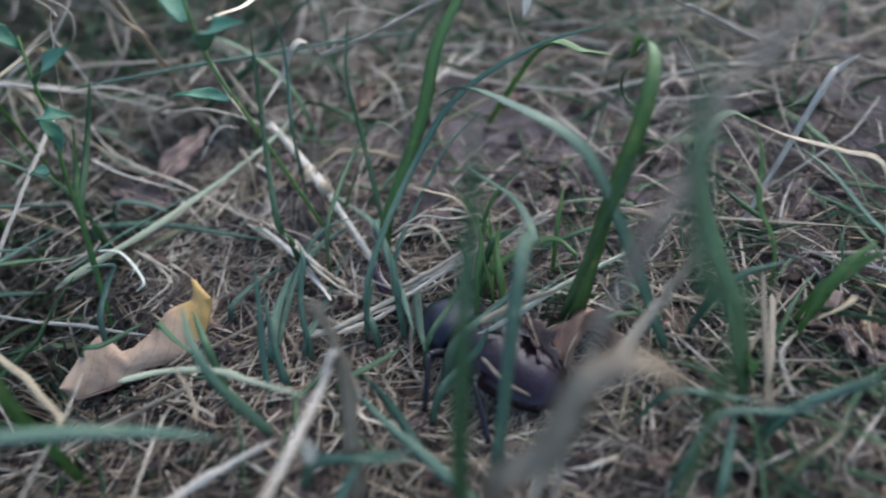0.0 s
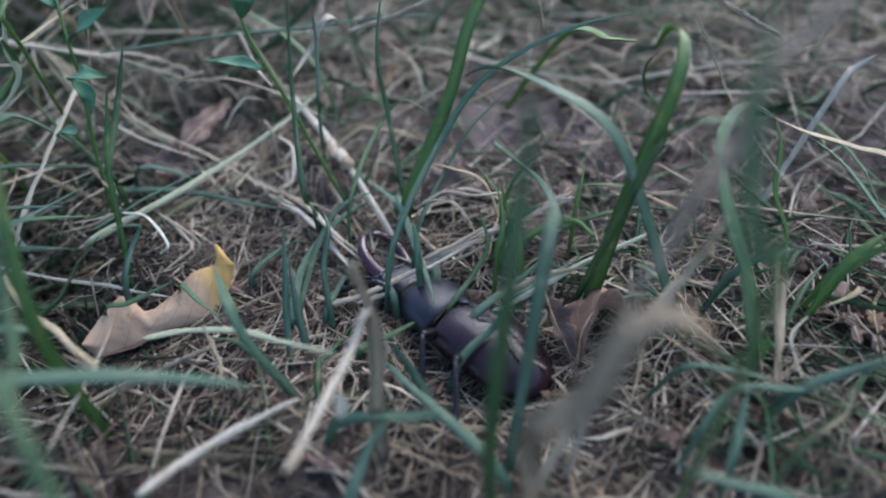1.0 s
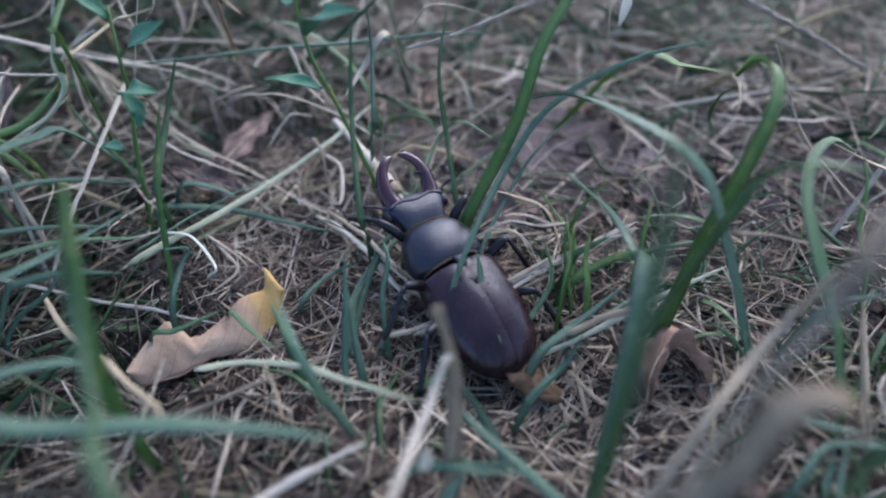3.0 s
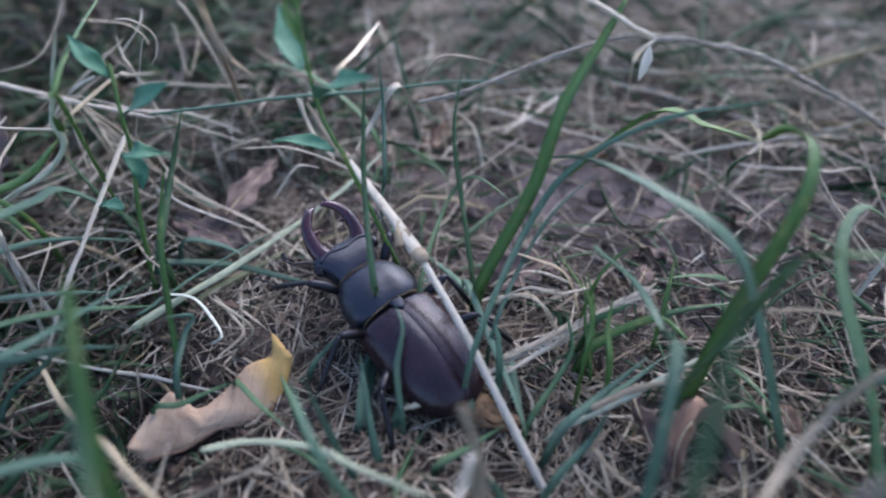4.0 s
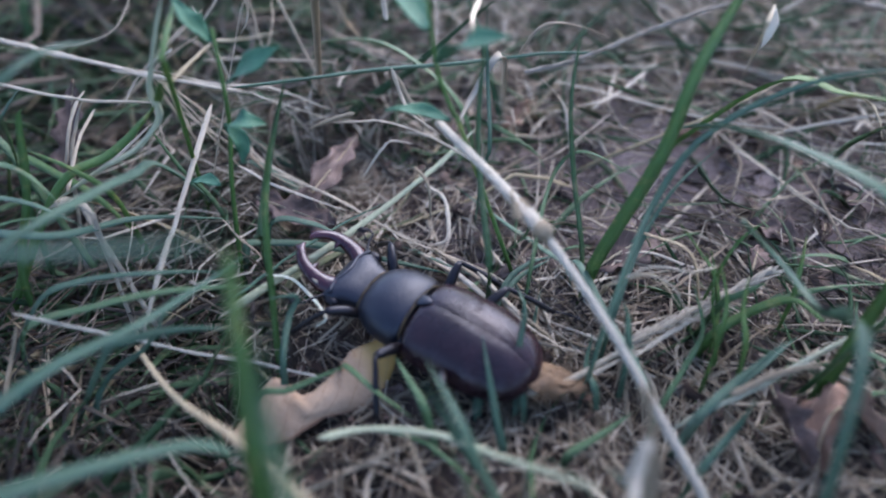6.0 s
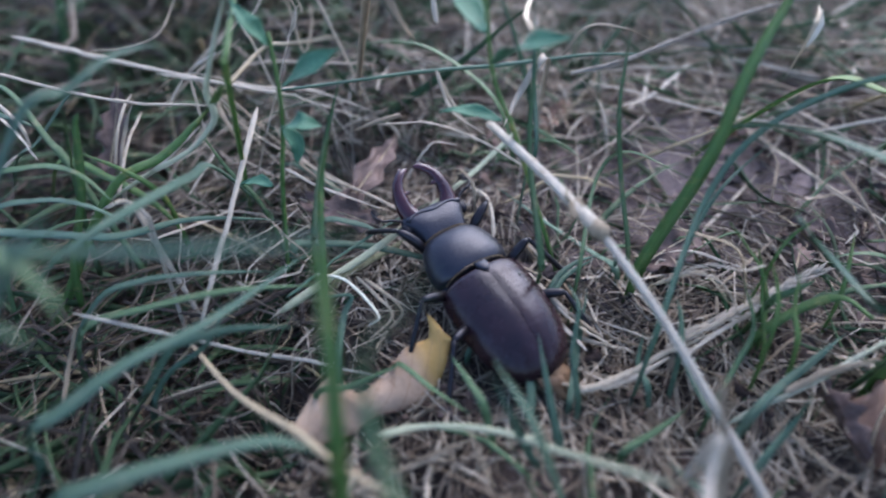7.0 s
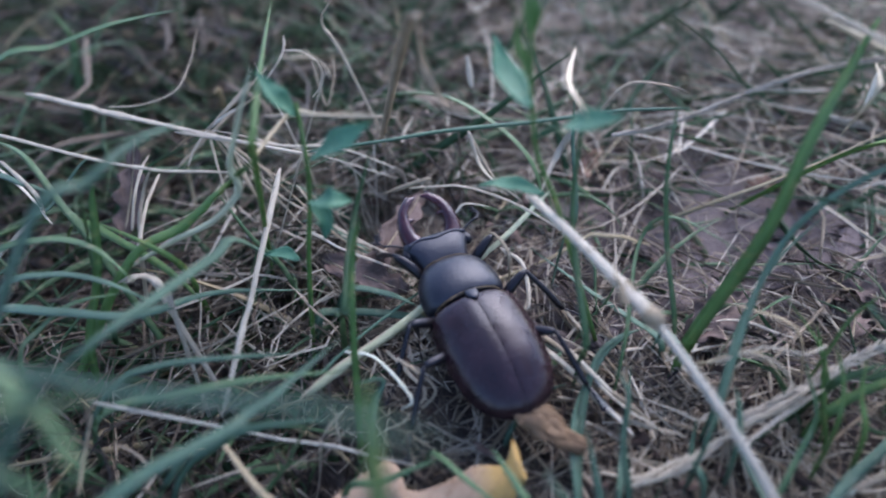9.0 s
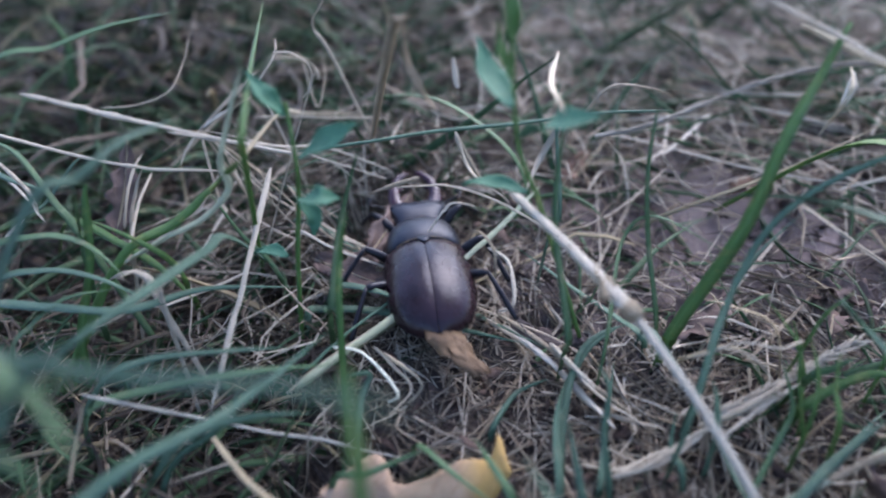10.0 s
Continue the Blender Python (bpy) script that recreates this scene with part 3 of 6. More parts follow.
def stag_beetle():
    b = tagged(new("stag_beetle"), "male stag beetle with dark brown wing cases and reddish jaws", "beetle")
    part("abdomen", loft(fine_stations([(0.6, 0.5, 0.42, 0.2, 0.16), (0.2, 0.8, 0.42, 0.25, 0.24), (-0.6, 0.93, 0.42, 0.3, 0.28), (-1.3, 0.82, 0.4, 0.3, 0.25), (-1.85, 0.5, 0.38, 0.2, 0.15), (-2.02, 0.15, 0.38, 0.08, 0.06)], 16)), M_BLACK, b, "black shiny underside")
    for s in (-1, 1):
        part("elytron", elytron(s), M_ELYTRA, b, "dark maroon-brown satin wing case")
    part("scutellum", loft(fine_stations([(0.2, 0.13, 0.98, 0.04, 0.08), (0.08, 0.12, 1.03, 0.035, 0.08), (-0.06, 0.03, 1.06, 0.015, 0.05)], 6), 12), M_BLACK, b, "small black shield plate")
    part("pronotum", loft(fine_stations([(0.2, 0.6, 0.5, 0.42, 0.26), (0.26, 0.77, 0.48, 0.48, 0.3), (0.45, 0.83, 0.47, 0.54, 0.32), (0.75, 0.8, 0.48, 0.53, 0.32), (1.02, 0.7, 0.5, 0.45, 0.29), (1.18, 0.6, 0.5, 0.36, 0.24), (1.24, 0.52, 0.5, 0.28, 0.2)], 20), 34, 2.15), M_BLACK, b, "dull blackish neck shield")
    part("hind_fringe", fringe(0.25, 0.68, 0.5, 0.47), M_FRINGE, b, "band of golden hairs")
    part("front_fringe", fringe(1.29, 0.52, 0.5, 0.31), M_FRINGE, b, "band of golden hairs")
    head = part("head", loft(fine_stations([(1.1, 0.44, 0.5, 0.2, 0.2), (1.24, 0.48, 0.5, 0.23, 0.22), (1.38, 0.52, 0.51, 0.28, 0.24), (1.56, 0.58, 0.53, 0.31, 0.26), (1.76, 0.69, 0.56, 0.28, 0.24), (1.9, 0.7, 0.6, 0.21, 0.2), (1.98, 0.63, 0.62, 0.13, 0.14), (2.02, 0.55, 0.62, 0.07, 0.1)], 18), 30, 3.2), M_BLACK, b, "broad flat black head")
    part("brow_ridge", tube(smooth_line([(-0.62, 1.78, 0.79), (-0.36, 1.87, 0.81), (0, 1.8, 0.83), (0.36, 1.87, 0.81), (0.62, 1.78, 0.79)], 14), 0.04, 8, 0.8), M_BLACK, head)
    for s in (-1, 1):
        part("eye", loft(fine_stations([(1.62, 0.02, 0.6, 0.02, 0.02), (1.68, 0.09, 0.6, 0.09, 0.09), (1.78, 0.11, 0.6, 0.11, 0.11), (1.88, 0.09, 0.6, 0.09, 0.09), (1.94, 0.02, 0.6, 0.02, 0.02)], 9), 12, 2.0), M_LEG, head, "small glossy black eye", pose(s * 0.66 * CM, -0.0004, 0))
        part("mandible", mandible(s), M_JAW, b, "curved reddish-brown toothed jaw")
        part("antenna", antenna(s), M_LEG, b, "elbowed black feeler with a comb club")
    legs = []
    for name, s, root, knee, ankle, toe in LEG_PLAN:
        rel = [np.array(p) - np.array(root) for p in (root, knee, ankle, toe)]
        for r in rel:
            r[0] *= s
        o, k, a, t = rel
        thigh = smooth_line([o, (o + k) / 2 + (0, 0, 0.06), k], 10)
        leg = part(name, tube(thigh, np.interp(np.linspace(0, 1, 10), [0, 0.4, 0.85, 1], [0.08, 0.11, 0.085, 0.05]), 9), M_LEG, b, "thick black leg", pose(s * root[0] * CM, root[1] * CM, root[2] * CM))
        shin = smooth_line([k, (k + a) / 2 + (0, 0, 0.03), a], 10)
        spines = [tube([shin[i], shin[i] + np.array([0.1 * s, 0.06 * q, -0.06])], [0.022, 0.004], 5) for i in (4, 6, 8) for q in (-1, 1)]
        part("tibia", join(tube(shin, np.interp(np.linspace(0, 1, 10), [0, 0.15, 0.8, 1], [0.04, 0.048, 0.062, 0.05]), 8), *spines), M_LEG, leg, "spiny black shin")
        beads = smooth_line([a, (a + t) / 2 + (0, 0, 0.05), t], 13)
        claws = [tube(smooth_line([t, t + (0.05 * s * q, 0.06, 0.02), t + (0.07 * s * q, 0.1, -0.05)], 5), [0.025, 0.024, 0.02, 0.012, 0.004], 5) for q in (-1, 1)]
        part("tarsus", join(tube(beads, np.where(np.arange(13) % 3 == 2, 0.028, 0.016), 7), *claws), M_LEG, leg, "jointed foot with two claws")
        legs.append(leg)
    part("hind_wing", leaf_blade([(0.03, -1.7, 0.55), (0.14, -2.25, 0.43), (0.34, -2.65, 0.28), (0.62, -3.05, 0.1)], [0.85, 0.85, 0.7, 0.55, 0.38, 0.1], -0.14, 0.04, (0, 8), teeth=0.16, seed=2.0, crumple=0.08), M_WING, b, "crumpled brown wing tip sticking out behind")
    part("hind_wing", leaf_blade([(0.12, -1.8, 0.5), (0.26, -2.3, 0.38), (0.5, -2.7, 0.22), (0.8, -3.0, 0.06)], [0.6, 0.65, 0.55, 0.4, 0.1], -0.1, 0.05, (6, 16), teeth=0.18, seed=5.0, crumple=0.05), M_WING, b, "crumpled brown wing tip sticking out behind")
    return b, legs


beetle, beetle_legs = stag_beetle()


# ---------------------------------------------------------------- single blades, stalks and leaves
def rooted(points, foot=None):
    """Carries the lower end of a strand on into the soil when it would hang in the air."""
    p = [np.array(q, float) for q in points]
    if foot is not None:
        return [np.array(foot, float), *p]
    if p[0][2] > p[-1][2]:
        p = p[::-1]
    gap = p[0][2] - float(ground_z(p[0][0], p[0][1]))
    if gap > 0.15:
        d = p[0] - p[1]
        d = d / (np.linalg.norm(d) + 1e-9)
        foot = p[0] + d * gap * (0.4 if gap < 2.2 else 0.8)
        foot[2] = float(ground_z(foot[0], foot[1])) - 0.1
        p.insert(0, foot)
    return p


def grass_blade(points, width, material=None, label="long green grass blade", twist=0.0, fold=0.27, n=22, tip=0.03, group="grass blades", side=None, foot=None):
    """A grass blade from its root to its tip; width in centimetres at its broadest."""
    s = np.linspace(0, 1, n)
    w = width * np.interp(s, [0, 0.1, 0.35, 0.65, 0.86, 1], [0.7, 0.9, 1, 0.84, 0.5, tip])
    w = w * (1 + 0.05 * np.sin(s * 17 + width * 90))
    seed = sum(points[0]) * 12.9
    turn = (12 * math.sin(seed), 26 * math.sin(seed * 1.7))
    made = ribbon(smooth_line(rooted(points, foot), n), w, fold, 0.012, turn, side)
    ob = new("grass_blade", mesh_of("grass_blade", *made[:2], material or M_GREEN, made[2]))
    return tagged(ob, label, "grass blade", group)


def straw_stalk(points, width, material=None, label="pale dry grass stalk lying in the thatch", n=34, nodes=(), group="straw stalks", ends=(0.9, 0.6), foot=None):
    """A dry hollow stalk; nodes: where, from 0 to 1, its joints thicken."""
    s = np.linspace(0, 1, n)
    p = rooted(points, foot) if foot or abs(points[-1][2] - points[0][2]) > 1.4 and min(points[-1][2], points[0][2]) > 1.2 else [np.array(q, float) for q in points]
    line = smooth_line(p, n)
    r = width / 2 * np.interp(s, [0, 0.5, 1], [ends[0], 1, ends[1]])
    for k in nodes:
        r = r * (1 + 0.55 * np.exp(-((s - k) / 0.022) ** 2))
    own = np.random.default_rng(int(abs(points[0][0] * 917 + points[-1][1] * 131)))
    knots = np.sort(np.concatenate([[0, 1], own.uniform(0.08, 0.92, 5)]))
    shift = own.normal(0, 0.006 * np.linalg.norm(line[-1] - line[0]) ** 0.7, (7, 3)) * ((knots > 0) & (knots < 1))[:, None]
    line = line + np.stack([np.interp(s, knots, shift[:, a]) for a in range(3)], 1)
    r = r * np.interp(s, np.linspace(0, 1, 9), own.uniform(0.78, 1.18, 9))
    r = r * np.sqrt(np.clip((s + 0.004) / 0.05, 0, 1)) * np.sqrt(np.clip((1.004 - s) / 0.09, 0, 1))
    made = tube(line, r, 8, own.uniform(0.4, 0.8), (own.uniform(-60, 60), own.uniform(-60, 60)))
    ob = new("straw_stalk", mesh_of("straw_stalk", *made[:2], material or M_STRAW, made[2]))
    return tagged(ob, label, "straw", group)


def dry_leaf(points, widths, material, label, rib=None, stalk=0.0, group="dead leaves", **shape):
    """A fallen leaf with its midrib and, perhaps, a stalk."""
    ob = new("dry_leaf", mesh_of("dry_leaf", *leaf_blade(points, widths, **shape)[:2], material, leaf_blade(points, widths, **shape)[2]))
    line = smooth_line(points, 20) + np.array([0, 0, 0.012])
    if stalk:
        d = line[0] - line[2]
        line = np.vstack([line[0] + d / np.linalg.norm(d) * stalk, line])
    part("midrib", tube(line, np.linspace(0.03, 0.01, len(line)), 6), rib or M_GOLD, ob)
    return tagged(ob, label, "dead leaf", group)


def seed_plume(points, label, foot=None, material=None, stalk=0.05, start=16, reach=0.1):
    """A dry grass flower head: a thin stalk set all round with short bristly spikelets."""
    ob = tagged(new("seed_head"), label, "seed head")
    line = smooth_line([foot, *points] if foot else points, 60)
    material = material or M_GREY
    part("stalk", tube(line, np.linspace(stalk, 0.02, 60), 7), material, ob)
    own = np.random.default_rng(41)
    bits = []
    for i in range(start, 59):
        d = line[i] - line[i - 1]
        d = d / np.linalg.norm(d)
        for k in range(3):
            out = own.normal(0, 1, 3)
            out = out - d * out.dot(d)
            out = out / np.linalg.norm(out)
            a = line[i] + d * own.uniform(-0.06, 0.06)
            out = out * reach * own.uniform(0.6, 1.3)
            bits.append(ribbon([a, a + out * 0.6 + d * 0.1, a + out + d * 0.28], [0.02, 0.05, 0.01], 0.3, 0.01))
    tagged(part("panicle", join(*bits), material, ob, "pale bristly panicle"), kind="stuff")
    return ob


def herb(stem, width, leaves, label):
    """A small green herb: a stem and lance-shaped leaves."""
    ob = tagged(new("green_herb"), label, "herb")
    part("stem", tube(smooth_line(rooted(stem), 22), np.linspace(width / 2, width / 3, 22), 7), M_FRESH, ob)
    for points, broad, material in leaves:
        part("leaf", leaf_blade(points, [broad * 0.15, broad * 0.75, broad, broad * 0.8, broad * 0.4, 0.02], 0.16, 0.02, (8, -14)), material, ob)
    return ob


grass_blade([(-1.12, 10.2, 0.35), (-0.22, 10.75, 2.22), (0.29, 11.37, 3.64), (1.09, 12.27, 4.50), (1.55, 12.75, 5.05)], 0.27, M_FRESH, "broad upright green grass blade beside the worn soil", tip=0.3)
grass_blade([(-1.42, 8.33, 0.75), (-0.36, 10.13, 1.84), (0.60, 10.88, 2.75), (2.21, 11.21, 3.47), (3.84, 10.84, 4.00)], 0.139, M_TEAL, "thin arching green grass blade")
grass_blade([(-1.29, 10.57, 0.25), (-1.48, 11.45, 1.61), (-1.61, 11.86, 2.86), (-1.39, 12.65, 4.00)], 0.115, M_GREEN, "thin upright green grass blade")
grass_blade([(2.84, 7.76, 2.25), (2.29, 8.29, 3.19), (1.39, 9.10, 3.50), (0.69, 10.37, 3.19), (0.22, 11.80, 2.25)], 0.279, M_TEAL, "wide arching grass blade with a dry edge")
grass_blade([(2.40, 7.74, -0.75), (2.85, 8.24, 1.31), (3.24, 8.49, 2.81), (3.51, 8.77, 3.75), (3.71, 9.35, 4.14), (3.70, 10.03, 3.97), (3.89, 10.80, 3.25)], 0.344, M_FRESH, "broad grass blade whose tip bends over", tip=0.3, n=24)
grass_blade([(2.77, 7.69, 2.25), (3.10, 7.61, 3.39), (3.45, 7.11, 3.97), (4.14, 6.93, 4.00)], 0.197, M_GREEN, "arching green grass blade")
grass_blade([(1.09, 6.41, 2.50), (1.56, 7.78, 1.61), (1.39, 8.91, 1.61), (0.53, 8.89, 2.50)], 0.246, M_TEAL, "short curled grass blade with a pale tip", tip=0.6)
grass_blade([(3.35, 10.01, 3.75), (3.22, 11.60, 3.00), (2.58, 12.81, 2.50)], 0.213, M_FRESH, "yellowing grass blade bent flat")
straw_stalk([(1.12, 13.38, 4.75), (1.79, 11.67, 4.75)], 0.123, M_GOLD, "golden dry stalk in the thatch")
straw_stalk([(2.59, 13.68, 3.75), (1.79, 12.33, 4.00), (2.16, 13.16, 2.50)], 0.079, M_GOLD, "dry hanging bud stalk")
seed_plume([(1.77, 11.64, 4.80), (2.46, 11.73, 4.70), (3.74, 11.72, 4.40), (4.86, 11.26, 4.00), (6.31, 10.86, 3.30)], "grey dry seed stalk bending down", stalk=0.045, start=3, reach=0.05)
straw_stalk([(-0.18, 12.61, 5.60), (0.83, 12.14, 5.20), (1.56, 11.79, 4.90), (1.79, 11.60, 4.80), (1.39, 11.46, 4.60)], 0.11, M_STRAW, "tan straw with a bent end")
seed_plume([(-2.27, 13.12, 2.76), (-1.40, 12.90, 3.10), (0.35, 13.10, 3.70), (1.48, 12.86, 4.20), (2.45, 11.96, 4.70)], "grey-green seed stalk lying on the thatch", stalk=0.045, start=3, reach=0.05)
straw_stalk([(-8.24, 13.71, 2.25), (-4.96, 14.34, 2.25), (-2.06, 14.66, 2.25), (-0.13, 14.79, 2.25)], 0.097, M_TEAL, "long grey-green grass stem")
straw_stalk([(-14.75, 16.08, 2.50), (-12.68, 15.66, 2.11), (-9.61, 14.56, 1.94), (-8.14, 13.95, 2.00)], 0.14, M_STRAW, "thick jointed dry straw", nodes=(0.34,))
straw_stalk([(-14.44, 14.09, 2.75), (-11.53, 13.12, 2.50), (-9.44, 12.78, 2.50)], 0.097, M_WHITE, "bleached thin straw in the thatch", nodes=(0.55,))
straw_stalk([(-8.85, 13.90, 1.75), (-8.98, 11.76, 1.28), (-9.19, 10.00, 0.69), (-9.47, 9.11, 0.00)], 0.13, M_WHITE, "pale straight straw in the thatch")
straw_stalk([(-11.41, 9.05, 0.75), (-9.46, 8.98, 0.00), (-7.77, 8.76, -0.42), (-6.10, 8.34, -0.50)], 0.088, M_WHITE, "long thin golden straw")
straw_stalk([(-9.53, 8.85, 0.00), (-8.39, 7.55, 0.31), (-7.19, 6.54, 0.75), (-6.02, 5.46, 1.31), (-5.42, 4.66, 2.00)], 0.12, M_GOLD, "bent golden straw in the thatch")
straw_stalk([(-8.02, 9.45, 0.10), (-7.20, 10.18, 0.15), (-6.37, 10.86, 0.20), (-4.85, 12.23, 0.40), (-3.95, 13.04, 0.70), (-3.09, 13.78, 1.10)], 0.15, M_PALE, "split white-green grass stem", ends=(1.1, 0.6))
straw_stalk([(-8.19, 9.41, 0.00), (-7.47, 10.19, 0.00), (-6.55, 10.99, 0.00), (-5.77, 11.73, -0.00)], 0.07, M_STRAW, "frayed strand of a split stem")
straw_stalk([(-7.91, 9.68, 0.25), (-7.15, 10.57, 0.25), (-6.17, 11.53, 0.25), (-5.17, 12.27, 0.25)], 0.062, M_TEAL, "frayed strand of a split stem")
straw_stalk([(-7.41, 10.24, 0.25), (-6.85, 10.04, 0.28), (-6.20, 9.23, 0.19), (-6.38, 9.12, -0.00)], 0.075, M_PALE, "kinked strand of a split stem")
straw_stalk([(-4.94, 13.88, 2.50), (-4.63, 13.53, 1.75), (-4.02, 12.18, 2.00)], 0.106, M_STRAW, "dry straw with an open end")
straw_stalk([(-6.11, 6.91, 0.00), (-5.30, 7.03, 0.00), (-4.25, 6.74, 0.25), (-3.37, 6.11, 0.75), (-2.21, 5.21, 1.50)], 0.132, M_PALE, "bleached stem with a green joint, lying low")
straw_stalk([(-4.71, 6.53, 0.75), (-4.48, 6.15, 0.25), (-4.35, 5.72, 0.25)], 0.088, M_STRAW, "short dry side shoot")
grass_blade([(-1.69, 4.75, 0.4), (-1.62, 5.3, 1.3), (-1.66, 5.6, 2.0), (-1.87, 5.84, 2.8)], 0.26, M_STRAW, "broken tan dry blade standing up", tip=0.8, foot=(-1.7, 4.5, -1.0))
straw_stalk([(-1.68, 5.6, 1.95), (-1.96, 5.08, 1.75), (-2.45, 3.73, 1.81), (-2.54, 3.00, 2.25)], 0.15, M_WHITE, "broken white straw leaning down", foot=(-1.62, 5.85, 0.2))
straw_stalk([(-1.65, 5.68, 2.00), (-1.60, 5.28, 1.25), (-1.69, 4.75, 0.50)], 0.062, M_GOLD, "thin hanging golden strip")
straw_stalk([(-0.21, 7.24, -0.75), (1.23, 7.66, -0.19), (2.43, 8.11, 0.14), (3.91, 8.74, 0.25)], 0.15, M_PALE, "long pale green-white stem")
seed_plume([(-0.97, 8.60, -0.30), (-0.44, 8.81, -0.15), (0.30, 9.07, 0.00), (1.26, 9.49, 0.10), (2.22, 9.84, 0.30)], "pale dry seed head lying on the soil", material=M_WHITE, stalk=0.04, start=2)
straw_stalk([(-3.37, 10.13, 0.25), (-2.53, 9.49, -0.39), (-1.87, 9.49, -1.14), (-0.92, 9.36, -2.00)], 0.15, M_STRAW, "matted dry straw in the thatch")
straw_stalk([(-4.46, 11.20, -0.25), (-3.35, 10.32, -0.44), (-2.63, 9.21, -0.53), (-1.47, 8.68, -0.50)], 0.132, M_STRAW, "matted dry straw in the thatch")
grass_blade([(-2.37, 10.07, 0.50), (-1.72, 12.01, 1.00), (-1.13, 12.15, 1.50), (-0.46, 10.59, 2.00)], 0.098, M_GREEN, "thin arching green blade")
grass_blade([(-0.97, 9.93, -0.25), (-0.91, 9.63, 0.33), (-0.21, 9.59, 0.58), (0.10, 8.89, 0.50)], 0.098, M_GOLD, "drying yellowish arching blade")
grass_blade([(-11.02, 9.17, 4.00), (-10.12, 9.77, 4.61), (-9.64, 10.41, 4.78), (-9.28, 11.36, 4.50)], 0.164, M_TEAL, "blue-green grass blade in the thatch")
grass_blade([(-11.11, 8.39, 2.25), (-10.46, 8.65, 2.69), (-9.78, 9.41, 2.75), (-9.27, 10.55, 2.44), (-9.20, 11.65, 1.75)], 0.18, M_TEAL, "long blue-green blade with a dry tip")
grass_blade([(-11.46, 7.01, 0.25), (-10.66, 6.86, 1.00), (-9.69, 7.33, 1.50), (-8.48, 7.92, 1.75), (-7.22, 9.31, 1.75)], 0.279, M_TEAL, "broad blue-green blade leaning over the thatch")
grass_blade([(-9.50, 8.12, 0.75), (-9.02, 8.03, 1.17), (-8.31, 8.17, 1.25), (-7.42, 8.36, 1.00)], 0.164, M_TEAL, "low arching green blade")
grass_blade([(-10.52, 5.79, 0.50), (-9.82, 5.62, 1.12), (-8.60, 5.75, 1.50), (-7.39, 5.95, 1.62), (-6.75, 5.86, 1.50)], 0.279, M_TEAL, "broad low green blade")
grass_blade([(-7.45, 10.61, 0.75), (-7.29, 10.29, 1.33), (-7.11, 11.46, 2.25), (-6.67, 12.04, 3.50)], 0.164, M_GREEN, "upright green blade beside the herb")
grass_blade([(-6.51, 5.41, 0.25), (-6.34, 5.37, 2.16), (-6.28, 5.82, 3.50), (-6.35, 6.44, 4.28), (-6.37, 6.66, 4.50)], 0.22, M_FRESH, "upright fresh green blade rising from the thatch")
grass_blade([(-12.31, 11.79, 0.50), (-11.95, 11.82, 2.00), (-10.94, 10.72, 3.75)], 0.123, M_GREEN, "dark upright green blade")
straw_stalk([(-11.50, 11.58, 1.25), (-10.42, 12.09, 1.83), (-9.30, 12.21, 2.75), (-8.38, 10.91, 4.00)], 0.194, M_FRESH, "pale stem turning green")
grass_blade([(-10.63, 12.13, 0.00), (-10.56, 11.78, 1.14), (-11.03, 11.78, 1.72), (-12.21, 12.44, 1.75)], 0.131, M_FRESH, "short green blade in the thatch")
grass_blade([(-11.38, 11.23, 1.25), (-11.00, 11.38, 1.25), (-10.61, 10.96, 0.75)], 0.107, M_WHITE, "bleached curled dry blade")
straw_stalk([(-9.22, 11.82, 2.50), (-9.06, 11.88, 3.33), (-8.72, 11.91, 4.17), (-8.33, 11.97, 5.00)], 0.13, M_PALE, "twisted pale dry stem", foot=(-11.86, 12.14, 0.7))
grass_blade([(-8.49, 11.44, 3.75), (-8.29, 11.05, 4.33), (-8.40, 12.55, 4.58), (-8.77, 15.93, 4.50)], 0.123, M_FRESH, "upright green blade behind dry stems")
straw_stalk([(-8.66, 11.61, 3.50), (-8.19, 12.97, 3.58), (-7.52, 12.25, 4.00), (-6.39, 10.91, 4.75)], 0.088, M_GOLD, "brown dry stem lying across")
straw_stalk([(-9.53, 14.03, 2.00), (-8.45, 13.67, 0.92), (-7.58, 13.20, 0.17), (-5.96, 12.80, -0.25)], 0.07, M_STRAW, "thin straw radiating from the clump")
straw_stalk([(-9.57, 14.06, 1.50), (-8.86, 13.96, 0.83), (-7.42, 13.34, 0.17), (-6.10, 12.39, -0.50)], 0.062, M_STRAW, "thin straw radiating from the clump")
straw_stalk([(-7.74, 13.41, 0.25), (-6.23, 12.73, 0.00), (-4.60, 11.48, -0.25), (-2.87, 10.58, -0.50), (-2.09, 9.49, -0.75)], 0.079, M_STRAW, "long straw in a loose bundle")
straw_stalk([(-7.94, 13.95, -0.50), (-6.32, 13.19, -0.86), (-4.34, 11.75, -1.11), (-2.46, 10.00, -1.25)], 0.07, M_STRAW, "long straw in a loose bundle")
grass_blade([(-8.65, 14.20, 0.00), (-7.08, 13.56, -0.63), (-5.62, 12.49, -0.75), (-4.42, 11.26, -0.38), (-3.52, 9.82, 0.50)], 0.18, M_TEAL, "flat green blade under the stems")
grass_blade([(-8.09, 11.38, -0.25), (-7.83, 11.62, -0.25), (-6.48, 11.47, -0.25), (-5.10, 10.99, -0.25), (-3.77, 10.53, -0.25)], 0.18, M_TEAL, "low blue-green blade lying flat")
grass_blade([(-6.85, 8.33, 0.00), (-6.78, 9.03, 0.36), (-6.64, 9.33, 0.61), (-7.13, 9.19, 0.75)], 0.131, M_TEAL, "folded green blade in the thatch")
